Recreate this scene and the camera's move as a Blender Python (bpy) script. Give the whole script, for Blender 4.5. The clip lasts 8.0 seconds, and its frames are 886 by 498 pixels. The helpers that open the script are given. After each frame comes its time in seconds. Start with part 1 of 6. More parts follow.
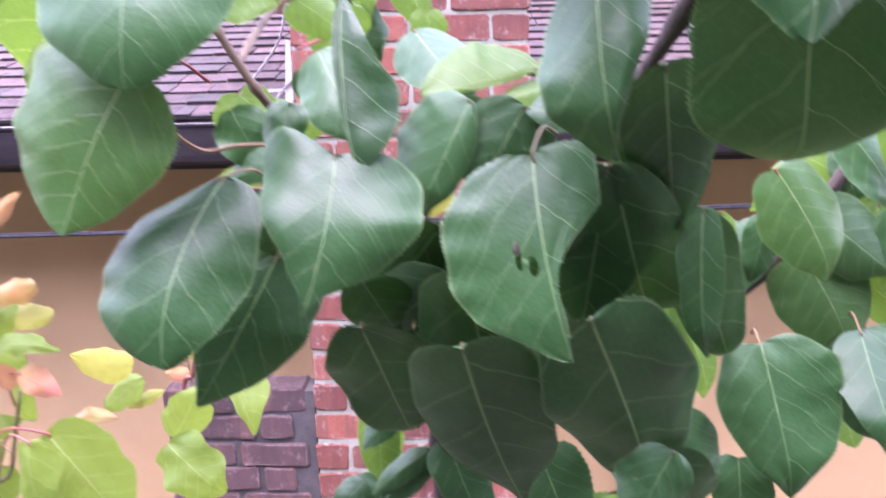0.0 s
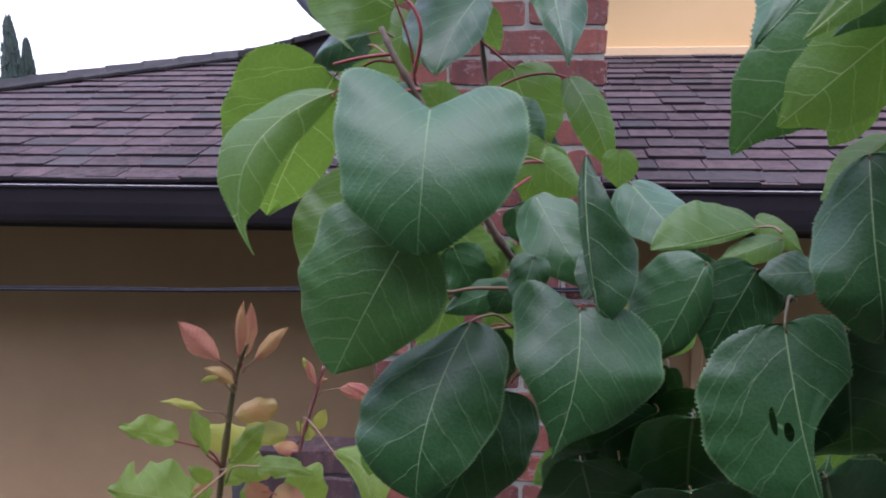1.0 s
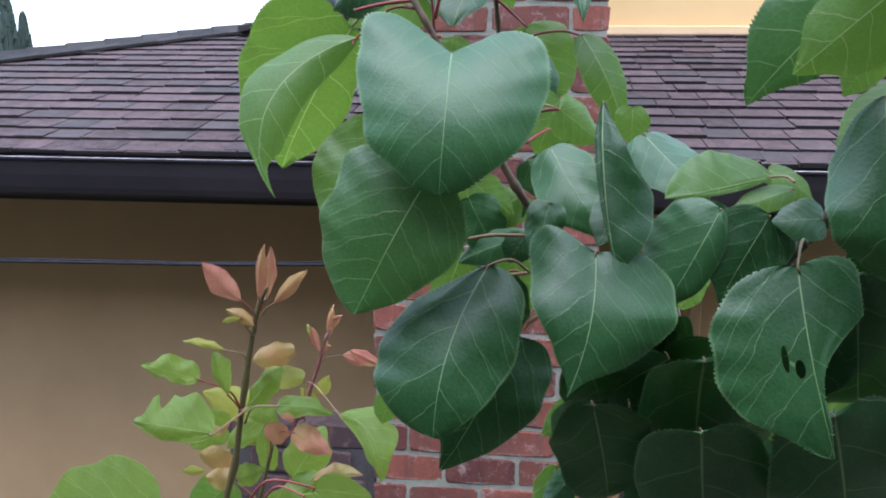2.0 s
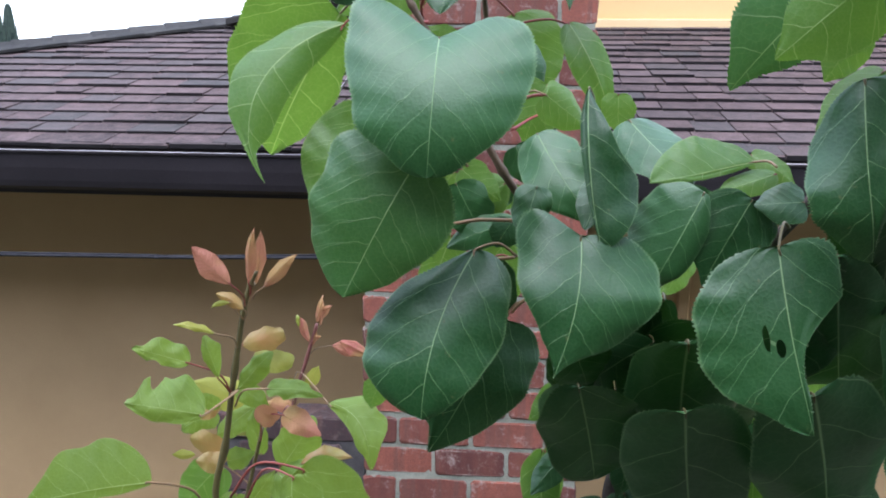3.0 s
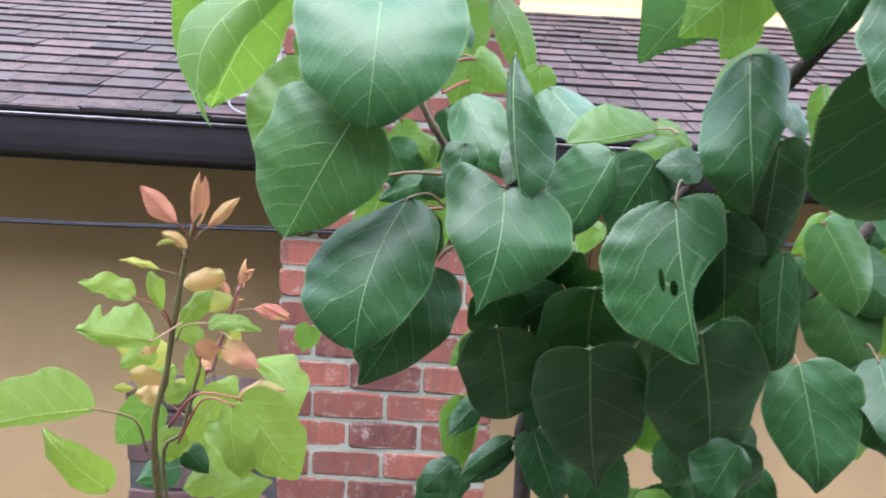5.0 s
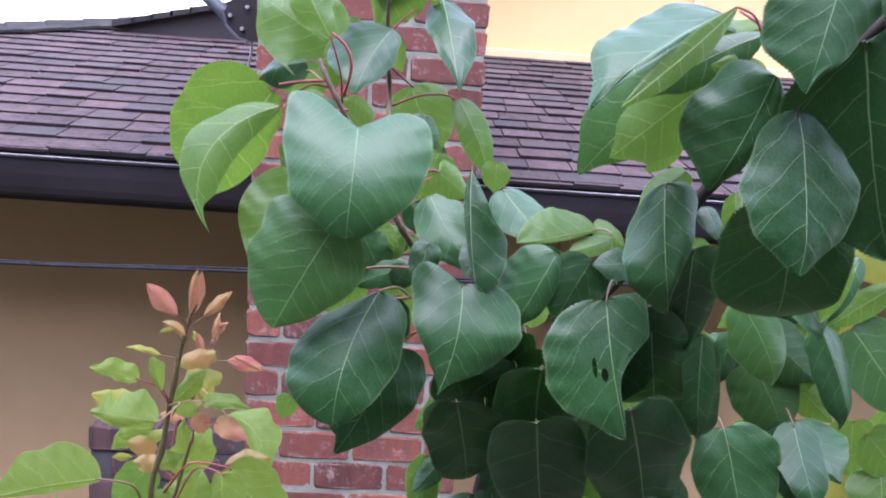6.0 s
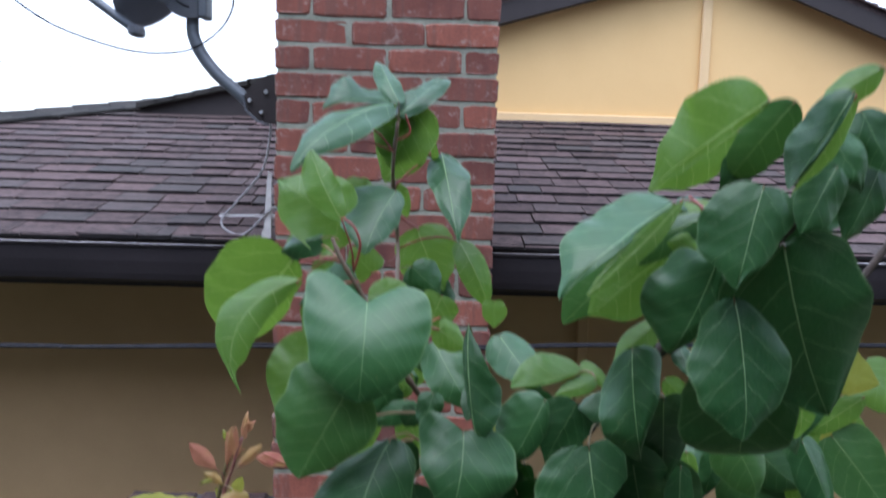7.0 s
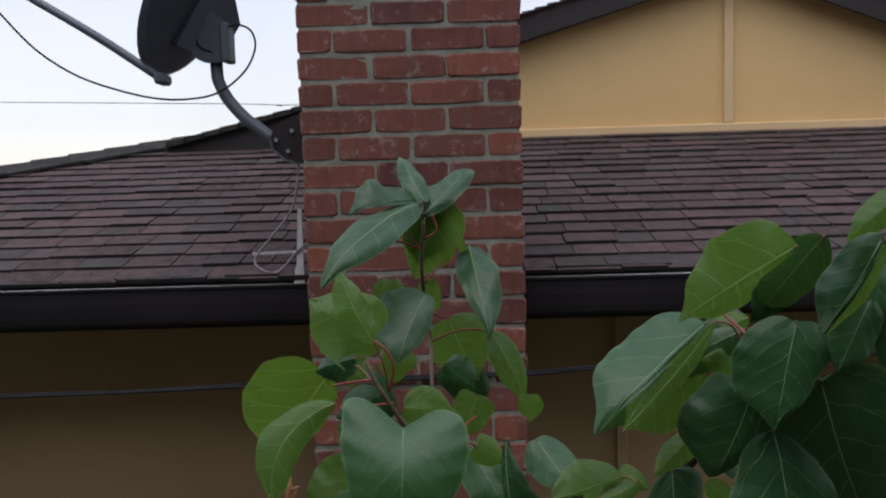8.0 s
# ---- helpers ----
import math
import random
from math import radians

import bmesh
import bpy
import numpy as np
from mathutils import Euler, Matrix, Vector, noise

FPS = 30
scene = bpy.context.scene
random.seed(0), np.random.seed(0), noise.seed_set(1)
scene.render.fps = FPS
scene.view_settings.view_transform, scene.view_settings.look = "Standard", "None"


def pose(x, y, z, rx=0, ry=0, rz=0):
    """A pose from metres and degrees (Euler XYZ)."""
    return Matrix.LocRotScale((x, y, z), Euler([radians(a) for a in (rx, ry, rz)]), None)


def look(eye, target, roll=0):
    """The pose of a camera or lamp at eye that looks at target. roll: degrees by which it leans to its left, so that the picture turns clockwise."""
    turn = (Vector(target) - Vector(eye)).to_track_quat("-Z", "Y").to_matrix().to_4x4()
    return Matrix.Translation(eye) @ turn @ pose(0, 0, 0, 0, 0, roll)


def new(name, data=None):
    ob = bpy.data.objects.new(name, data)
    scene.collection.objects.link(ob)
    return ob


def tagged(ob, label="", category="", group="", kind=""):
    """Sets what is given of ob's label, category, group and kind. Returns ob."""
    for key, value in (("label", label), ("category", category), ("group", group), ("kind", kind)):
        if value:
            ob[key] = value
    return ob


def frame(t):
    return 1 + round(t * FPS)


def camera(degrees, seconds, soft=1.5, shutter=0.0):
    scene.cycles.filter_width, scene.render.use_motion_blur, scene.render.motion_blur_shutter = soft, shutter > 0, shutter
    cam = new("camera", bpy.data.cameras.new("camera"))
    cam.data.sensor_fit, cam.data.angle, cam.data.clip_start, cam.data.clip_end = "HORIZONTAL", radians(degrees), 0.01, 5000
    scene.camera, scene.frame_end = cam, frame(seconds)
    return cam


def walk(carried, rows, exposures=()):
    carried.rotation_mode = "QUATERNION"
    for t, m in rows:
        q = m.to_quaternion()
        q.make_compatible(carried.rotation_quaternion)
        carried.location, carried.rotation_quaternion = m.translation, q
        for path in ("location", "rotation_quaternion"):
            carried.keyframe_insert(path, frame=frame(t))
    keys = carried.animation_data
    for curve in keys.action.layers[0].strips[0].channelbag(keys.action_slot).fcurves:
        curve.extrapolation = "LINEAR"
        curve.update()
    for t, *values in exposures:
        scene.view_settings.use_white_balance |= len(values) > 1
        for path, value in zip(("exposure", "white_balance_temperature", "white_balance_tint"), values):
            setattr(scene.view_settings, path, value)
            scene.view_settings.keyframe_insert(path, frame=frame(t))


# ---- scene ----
cam = camera(56.7, 8.0, soft=1.9, shutter=0.4)
PATH = [
    (0, (0.445, -1.992, 2.195), (0.353, -0.048, 1.734), -1.4),
    (0.5, (0.414, -2.001, 2.213), (0.267, -0.041, 1.843), -0.4),
    (1, (0.397, -2.009, 2.222), (0.183, -0.047, 1.903), 0.0),
    (1.5, (0.392, -2.014, 2.218), (0.168, -0.056, 1.878), 0.4),
    (2, (0.392, -2.015, 2.213), (0.185, -0.06, 1.846), 0.6),
    (3.5, (0.393, -2.019, 2.208), (0.233, -0.066, 1.811), 0.9),
    (4, (0.39, -2.017, 2.2), (0.271, -0.068, 1.771), 1.6),
    (4.5, (0.39, -2.025, 2.199), (0.34, -0.075, 1.757), 2.6),
    (6, (0.388, -2.076, 2.232), (0.488, -0.107, 1.896), 4.1),
    (6.5, (0.387, -2.091, 2.244), (0.462, -0.115, 1.948), 3.8),
    (7, (0.393, -2.113, 2.278), (0.435, -0.124, 2.069), 1.7),
    (7.5, (0.393, -2.126, 2.317), (0.37, -0.128, 2.218), -0.2),
    (8, (0.394, -2.110, 2.321), (0.358, -0.118, 2.141), -1.7),
]
walk(cam, [(t, look(eye, target, roll)) for t, eye, target, roll in PATH],
     exposures=[(0.0, 3.65, 6400, 50), (0.5, 3.15, 6550, 38), (1.0, 1.83, 6200, 32), (1.5, 2.02, 6050, 18), (2.0, 2.20, 6100, 17), (3.5, 2.7, 6400, 14), (4.0, 3.1, 6450, 14), (4.5, 3.15, 6500, 10), (6.0, 2.68, 6100, 32), (6.5, 2.38, 6000, 24), (7.0, 1.9, 6150, 14), (7.5, 1.0, 6600, 10), (8.0, 0.66, 7100, 16)])

# ---- light: a bright overcast sky, the sun a wide soft glow behind the clouds ----
world = bpy.data.worlds.new("overcast_sky")
scene.world = world
world.use_nodes = True
wn, wl = world.node_tree.nodes, world.node_tree.links
sky = wn.new("ShaderNodeTexSky")
sky.sky_type, sky.sun_disc = "NISHITA", False
sky.sun_elevation, sky.sun_rotation, sky.dust_density = radians(72), radians(200), 0.15
veil = wn.new("ShaderNodeHueSaturation")
veil.inputs["Saturation"].default_value = 0.42
wl.new(sky.outputs["Color"], veil.inputs["Color"])
height = wn.new("ShaderNodeSeparateXYZ")
wl.new(wn.new("ShaderNodeTexCoord").outputs["Generated"], height.inputs[0])
dome = wn.new("ShaderNodeMapRange")
dome.inputs["To Min"].default_value, dome.inputs["To Max"].default_value = 0.55, 1.75
wl.new(height.outputs["Z"], dome.inputs["Value"])
cloud = wn.new("ShaderNodeTexNoise")
cloud.inputs["Scale"].default_value, cloud.inputs["Detail"].default_value = 2.2, 5.0
patchy = wn.new("ShaderNodeMapRange")
patchy.inputs["To Min"].default_value, patchy.inputs["To Max"].default_value = 0.82, 1.18
wl.new(cloud.outputs["Fac"], patchy.inputs["Value"])
grey = wn.new("ShaderNodeMath")
grey.operation = "MULTIPLY"
wl.new(dome.outputs["Result"], grey.inputs[0])
wl.new(patchy.outputs["Result"], grey.inputs[1])
shade = wn.new("ShaderNodeVectorMath")
shade.operation = "SCALE"
tint = wn.new("ShaderNodeVectorMath")
tint.operation = "MULTIPLY"
tint.inputs[1].default_value = (0.95, 0.99, 1.08)
wl.new(veil.outputs["Color"], tint.inputs[0])
wl.new(tint.outputs[0], shade.inputs[0])
wl.new(grey.outputs[0], shade.inputs["Scale"])
wl.new(shade.outputs[0], wn["Background"].inputs["Color"])
wn["Background"].inputs["Strength"].default_value = 0.15
sun = new("sun", bpy.data.lights.new("sun", "SUN"))
sun.data.energy, sun.data.angle, sun.data.color = 0.6, radians(50), (1.0, 0.97, 0.93)
sun.matrix_world = look((-3, -7, 26), (0, 0, 2))


# ---- materials ----
def nodes_of(name):
    m = bpy.data.materials.new(name)
    m.use_nodes = True
    return m, m.node_tree.nodes, m.node_tree.links, m.node_tree.nodes["Principled BSDF"]


def maths(n, l, op, a, b=None, clamp=False):
    node = n.new("ShaderNodeMath")
    node.operation, node.use_clamp = op, clamp
    for k, v in enumerate((a, b)):
        if v is None:
            continue
        if isinstance(v, (int, float)):
            node.inputs[k].default_value = v
        else:
            l.new(v, node.inputs[k])
    return node.outputs[0]


def blend(n, l, fac, a, b, mode="MIX"):
    node = n.new("ShaderNodeMix")
    node.data_type, node.blend_type = "RGBA", mode
    for k, v in ((0, fac), (6, a), (7, b)):
        if isinstance(v, (int, float)):
            node.inputs[k].default_value = v
        elif isinstance(v, tuple):
            node.inputs[k].default_value = (*v, 1)
        else:
            l.new(v, node.inputs[k])
    return node.outputs[2]


def noisy(n, l, scale, detail=4.0, rough=0.6, stretch=None, shift=None):
    tc = n.new("ShaderNodeTexCoord").outputs["Object"]
    if stretch:
        mp = n.new("ShaderNodeMapping")
        mp.inputs["Scale"].default_value = stretch
        l.new(tc, mp.inputs["Vector"])
        tc = mp.outputs["Vector"]
    if shift is not None:
        far = n.new("ShaderNodeVectorMath")
        far.operation = "MULTIPLY_ADD"
        l.new(shift, far.inputs[0])
        far.inputs[1].default_value = (7.0, 3.0, 5.0)
        l.new(tc, far.inputs[2])
        tc = far.outputs[0]
    t = n.new("ShaderNodeTexNoise")
    t.inputs["Scale"].default_value, t.inputs["Detail"].default_value, t.inputs["Roughness"].default_value = scale, detail, rough
    l.new(tc, t.inputs["Vector"])
    return t.outputs["Fac"]


def ramp(n, l, fac, lo, hi):
    node = n.new("ShaderNodeMapRange")
    node.inputs["From Min"].default_value, node.inputs["From Max"].default_value = lo, hi
    l.new(fac, node.inputs["Value"])
    return node.outputs["Result"]


def bumped(n, l, bsdf, height, strength, distance):
    b = n.new("ShaderNodeBump")
    b.inputs["Strength"].default_value, b.inputs["Distance"].default_value = strength, distance
    l.new(height, b.inputs["Height"])
    l.new(b.outputs["Normal"], bsdf.inputs["Normal"])
    return b.outputs["Normal"]


def plain(name, dark, light, rough=0.8, coarse=6.0, fine=180.0, bump=0.3, depth=0.002, metal=0.0, vary=0.0, spec=0.4, grit=0.4, odd=None):
    """A surface with stains at a coarse and grain at a fine scale; vary: how far single pieces differ."""
    m, n, l, bsdf = nodes_of(name)
    big, small = noisy(n, l, coarse), noisy(n, l, fine, 3.0)
    mix = maths(n, l, "ADD", maths(n, l, "MULTIPLY", big, 1 - grit), maths(n, l, "MULTIPLY", small, grit))
    if vary:
        r = n.new("ShaderNodeObjectInfo").outputs["Random"]
        isl = n.new("ShaderNodeNewGeometry").outputs["Random Per Island"]
        r = maths(n, l, "FRACT", maths(n, l, "ADD", r, isl))
        mix = maths(n, l, "ADD", mix, maths(n, l, "MULTIPLY", maths(n, l, "SUBTRACT", r, 0.5), vary))
    col = blend(n, l, ramp(n, l, mix, 0.3, 0.7), dark, light)
    if odd:
        pick = maths(n, l, "FRACT", maths(n, l, "MULTIPLY", r, 17.3))
        col = blend(n, l, maths(n, l, "MULTIPLY", ramp(n, l, pick, 0.55, 0.95), 0.5), col, odd)
    l.new(col, bsdf.inputs["Base Color"])
    bsdf.inputs["Roughness"].default_value, bsdf.inputs["Metallic"].default_value = rough, metal
    bsdf.inputs["Specular IOR Level"].default_value = spec
    bumped(n, l, bsdf, mix, bump, depth)
    return m


def brick_look(name, dark, light, bloom):
    """Fired clay, each brick its own tone, with firing bands, lime bloom, dark specks and mortar smeared over its rim."""
    m, n, l, bsdf = nodes_of(name)
    r = n.new("ShaderNodeObjectInfo").outputs["Random"]
    big, small = noisy(n, l, 14.0, 4.0, 0.6, None, r), noisy(n, l, 210.0, 4.0, 0.75, None, r)
    bands = noisy(n, l, 20.0, 3.0, 0.45, (1.5, 1.0, 0.12), r)
    tone = maths(n, l, "ADD", maths(n, l, "MULTIPLY", r, 0.45), maths(n, l, "MULTIPLY", big, 0.3))
    tone = maths(n, l, "ADD", tone, maths(n, l, "MULTIPLY", bands, 0.45))
    col = blend(n, l, ramp(n, l, tone, 0.30, 0.85), dark, light)
    col = blend(n, l, maths(n, l, "MULTIPLY", ramp(n, l, bands, 0.53, 0.62), 0.55), col, (0.115, 0.056, 0.042))
    col = blend(n, l, maths(n, l, "MULTIPLY", ramp(n, l, small, 0.45, 0.72), 0.55), col, (0.085, 0.028, 0.025))
    chalk = maths(n, l, "MULTIPLY", ramp(n, l, noisy(n, l, 26.0, 7.0, 0.8, None, r), 0.55, 0.74), bloom)
    col = blend(n, l, chalk, col, (0.42, 0.34, 0.29))
    sep = n.new("ShaderNodeSeparateXYZ")
    l.new(n.new("ShaderNodeTexCoord").outputs["Generated"], sep.inputs["Vector"])
    gx, gz = sep.outputs["X"], sep.outputs["Z"]
    ex = maths(n, l, "MULTIPLY", maths(n, l, "MINIMUM", gx, maths(n, l, "SUBTRACT", 1.0, gx)), 0.16)
    ez = maths(n, l, "MULTIPLY", maths(n, l, "MINIMUM", gz, maths(n, l, "SUBTRACT", 1.0, gz)), 0.062)
    rim = maths(n, l, "MINIMUM", ex, ez)
    ragged = maths(n, l, "MULTIPLY", maths(n, l, "SUBTRACT", noisy(n, l, 48.0, 6.0, 0.75, None, r), 0.50), 0.036)
    smear = ramp(n, l, maths(n, l, "SUBTRACT", ragged, rim), -0.0012, 0.0012)
    col = blend(n, l, maths(n, l, "MULTIPLY", smear, 0.8 if bloom > 0.4 else 0.12), col, (0.24, 0.24, 0.195))
    ring = maths(n, l, "ABSOLUTE", maths(n, l, "SUBTRACT", rim, 0.0055))
    ring = maths(n, l, "SUBTRACT", 1.0, maths(n, l, "DIVIDE", ring, 0.0018), True)
    ring = maths(n, l, "MULTIPLY", ring, ramp(n, l, noisy(n, l, 17.0, 5.0, 0.7, None, r), 0.52, 0.66))
    col = blend(n, l, maths(n, l, "MULTIPLY", ring, bloom * 0.8), col, (0.40, 0.36, 0.30))
    l.new(col, bsdf.inputs["Base Color"])
    bsdf.inputs["Roughness"].default_value = 0.85
    bumped(n, l, bsdf, maths(n, l, "ADD", small, maths(n, l, "ADD", big, smear)), 0.7, 0.003)
    return m


def leaf_look(name, dark, light, vein, glow, thin, rough=0.31, blush=None, fine=0.08, rib=0.9, deep=0.75, count=5.2, shine=(0.20, 0.26, 0.05), wax=0.54, arc=(0.50, 1.2)):
    """A leaf blade: arching side veins that fork towards the margin, a fine net, pale toothed rim, waxy upper face, light shining through."""
    m, n, l, bsdf = nodes_of(name)
    uv = n.new("ShaderNodeUVMap")
    uv.uv_map = "UVMap"
    own = n.new("ShaderNodeUVMap")
    own.uv_map = "rim"
    edge = n.new("ShaderNodeSeparateXYZ")
    l.new(own.outputs["UV"], edge.inputs["Vector"])
    sep = n.new("ShaderNodeSeparateXYZ")
    l.new(uv.outputs["UV"], sep.inputs["Vector"])
    u, v = sep.outputs["X"], sep.outputs["Y"]
    av = maths(n, l, "ABSOLUTE", v)
    place = n.new("ShaderNodeCombineXYZ")
    l.new(u, place.inputs[0])
    l.new(v, place.inputs[1])
    l.new(edge.outputs["Y"], place.inputs[2])

    def wander(scale, size):
        t = n.new("ShaderNodeTexNoise")
        t.inputs["Scale"].default_value, t.inputs["Detail"].default_value = scale, 2.0
        l.new(place.outputs[0], t.inputs["Vector"])
        return maths(n, l, "MULTIPLY", maths(n, l, "SUBTRACT", t.outputs["Fac"], 0.5), size)

    along = maths(n, l, "SUBTRACT", u, maths(n, l, "MULTIPLY", av, arc[0]))
    along = maths(n, l, "SUBTRACT", along, maths(n, l, "MULTIPLY", maths(n, l, "MULTIPLY", av, av), arc[1]))
    along = maths(n, l, "ADD", maths(n, l, "ADD", along, wander(4.0, 0.12)), wander(14.0, 0.018))
    shift = maths(n, l, "ADD", maths(n, l, "MULTIPLY", maths(n, l, "GREATER_THAN", v, 0.0), 0.37), edge.outputs["Y"])
    phase = maths(n, l, "ADD", maths(n, l, "MULTIPLY", along, count), shift)
    tri = maths(n, l, "ABSOLUTE", maths(n, l, "SUBTRACT", maths(n, l, "FRACT", phase), 0.5))
    width = maths(n, l, "SUBTRACT", 0.0165, maths(n, l, "MULTIPLY", av, 0.018))
    side = maths(n, l, "SUBTRACT", 1.0, maths(n, l, "DIVIDE", tri, width), True)
    # forks: a second set that leaves each side vein halfway out and bends on towards the tip
    lean = maths(n, l, "MULTIPLY", maths(n, l, "SUBTRACT", av, 0.16), 1.9)
    fork = maths(n, l, "ABSOLUTE", maths(n, l, "SUBTRACT", maths(n, l, "FRACT", maths(n, l, "ADD", phase, lean)), 0.5))
    fork = maths(n, l, "SUBTRACT", 1.0, maths(n, l, "DIVIDE", fork, 0.012), True)
    fork = maths(n, l, "MULTIPLY", fork, maths(n, l, "MULTIPLY", maths(n, l, "GREATER_THAN", av, 0.16), 0.7))
    # cross veins between the side veins
    rung = maths(n, l, "ADD", maths(n, l, "ADD", maths(n, l, "MULTIPLY", av, 13.0), maths(n, l, "MULTIPLY", u, 5.0)), wander(9.0, 2.2))
    rung = maths(n, l, "ABSOLUTE", maths(n, l, "SUBTRACT", maths(n, l, "FRACT", rung), 0.5))
    rung = maths(n, l, "MULTIPLY", maths(n, l, "SUBTRACT", 1.0, maths(n, l, "DIVIDE", rung, 0.035), True), 0.12)
    mid = maths(n, l, "SUBTRACT", 1.0, maths(n, l, "DIVIDE", av, maths(n, l, "SUBTRACT", 0.0068, maths(n, l, "MULTIPLY", u, 0.005))), True)
    net = n.new("ShaderNodeTexVoronoi")
    net.feature = "DISTANCE_TO_EDGE"
    net.inputs["Scale"].default_value = 30.0
    l.new(place.outputs[0], net.inputs["Vector"])
    mesh = maths(n, l, "SUBTRACT", 1.0, maths(n, l, "DIVIDE", net.outputs["Distance"], 0.05), True)
    thinner = maths(n, l, "MAXIMUM", maths(n, l, "MULTIPLY", maths(n, l, "MAXIMUM", side, maths(n, l, "MAXIMUM", fork, rung)), deep), maths(n, l, "MULTIPLY", mesh, fine))
    veins = maths(n, l, "MAXIMUM", mid, thinner)
    margin = maths(n, l, "MULTIPLY", ramp(n, l, edge.outputs["X"], 0.955, 1.0), 0.40)
    rnd = n.new("ShaderNodeObjectInfo").outputs["Random"]
    tone = maths(n, l, "ADD", maths(n, l, "MULTIPLY", noisy(n, l, 45.0), 0.6), maths(n, l, "MULTIPLY", rnd, 0.4))
    col = blend(n, l, ramp(n, l, tone, 0.25, 0.75), dark, light)
    if blush:
        col = blend(n, l, maths(n, l, "MULTIPLY", ramp(n, l, noisy(n, l, 60.0, 3.0), 0.40, 0.62), 0.85), col, blush)
    spots = ramp(n, l, noisy(n, l, 420.0, 2.0), 0.70, 0.78)
    col = blend(n, l, maths(n, l, "MULTIPLY", spots, 0.35), col, (0.16, 0.13, 0.05))
    col = blend(n, l, maths(n, l, "MULTIPLY", maths(n, l, "MAXIMUM", veins, margin), rib), col, vein)
    l.new(col, bsdf.inputs["Base Color"])
    l.new(maths(n, l, "ADD", rough, maths(n, l, "MULTIPLY", noisy(n, l, 160.0), 0.15)), bsdf.inputs["Roughness"])
    bsdf.inputs["Specular IOR Level"].default_value = wax
    pillow = maths(n, l, "MULTIPLY", maths(n, l, "MAXIMUM", thinner, mid), -0.35 if not blush else -0.7)
    swell = maths(n, l, "ADD", maths(n, l, "ADD", pillow, maths(n, l, "MULTIPLY", tri, 0.45)), maths(n, l, "ADD", maths(n, l, "MULTIPLY", maths(n, l, "MINIMUM", net.outputs["Distance"], 0.3), 0.35), maths(n, l, "MULTIPLY", noisy(n, l, 110.0, 2.0), 0.55)))
    normal = bumped(n, l, bsdf, swell, 0.5, 0.0004)
    trans = n.new("ShaderNodeBsdfTranslucent")
    l.new(blend(n, l, maths(n, l, "MULTIPLY", veins, 0.9), glow, shine), trans.inputs["Color"])
    l.new(normal, trans.inputs["Normal"])
    mix = n.new("ShaderNodeMixShader")
    mix.inputs[0].default_value = thin
    l.new(bsdf.outputs[0], mix.inputs[1])
    l.new(trans.outputs[0], mix.inputs[2])
    l.new(mix.outputs[0], n["Material Output"].inputs["Surface"])
    return m


LEAF_MATURE = leaf_look("leaf_mature", (0.010, 0.049, 0.013), (0.026, 0.096, 0.026), (0.24, 0.36, 0.16), (0.06, 0.18, 0.02), 0.05, deep=0.66, count=4.8, wax=0.40, arc=(0.80, 0.9))
LEAF_MID = leaf_look("leaf_half_grown", (0.017, 0.070, 0.018), (0.037, 0.112, 0.027), (0.30, 0.42, 0.17), (0.11, 0.28, 0.035), 0.14, fine=0.12, deep=0.76, count=5.6)
LEAF_ORANGE = leaf_look("leaf_orange", (0.30, 0.15, 0.06), (0.46, 0.27, 0.10), (0.40, 0.22, 0.10), (0.50, 0.28, 0.08), 0.38, blush=(0.30, 0.30, 0.08))
LEAF_LIGHT = leaf_look("leaf_light", (0.055, 0.140, 0.028), (0.095, 0.195, 0.038), (0.40, 0.50, 0.20), (0.20, 0.37, 0.040), 0.38, fine=0.14, deep=0.95, shine=(0.46, 0.62, 0.17), wax=0.4)
LEAF_FRESH = leaf_look("leaf_fresh", (0.075, 0.145, 0.024), (0.145, 0.225, 0.038), (0.36, 0.44, 0.17), (0.30, 0.42, 0.045), 0.42, rough=0.45, fine=0.16, deep=0.9, shine=(0.45, 0.58, 0.16), wax=0.28)
LEAF_YELLOW = leaf_look("leaf_yellow", (0.15, 0.20, 0.035), (0.29, 0.29, 0.055), (0.36, 0.38, 0.14), (0.42, 0.40, 0.06), 0.42, rough=0.45, wax=0.28)
LEAF_RED = leaf_look("leaf_red", (0.27, 0.082, 0.060), (0.47, 0.215, 0.145), (0.22, 0.050, 0.045), (0.60, 0.25, 0.13), 0.35, rough=0.45, blush=(0.38, 0.27, 0.09), count=11.0, deep=1.0, wax=0.28)
BARK = plain("bark", (0.024, 0.018, 0.015), (0.078, 0.057, 0.045), 0.85, 60.0, 500.0, 0.7, 0.002)
TWIG = plain("twig_bark", (0.065, 0.046, 0.028), (0.155, 0.105, 0.058), 0.6, 90.0, 700.0, 0.4, 0.0008)
GREEN_STEM = plain("green_stem", (0.060, 0.046, 0.018), (0.130, 0.112, 0.038), 0.5, 60.0, 600.0, 0.2, 0.0005)
RED_STEM = plain("red_stem", (0.10, 0.035, 0.03), (0.20, 0.07, 0.055), 0.5, 60.0, 600.0, 0.2, 0.0005)
PETIOLE = plain("petiole", (0.19, 0.028, 0.028), (0.31, 0.075, 0.05), 0.42, 80.0, 600.0, 0.2, 0.0004)
PETIOLE_PALE = plain("petiole_pale", (0.16, 0.115, 0.050), (0.30, 0.17, 0.085), 0.42, 80.0, 600.0, 0.2, 0.0004)
BRICK = brick_look("brick", (0.092, 0.029, 0.022), (0.305, 0.094, 0.056), 0.9)
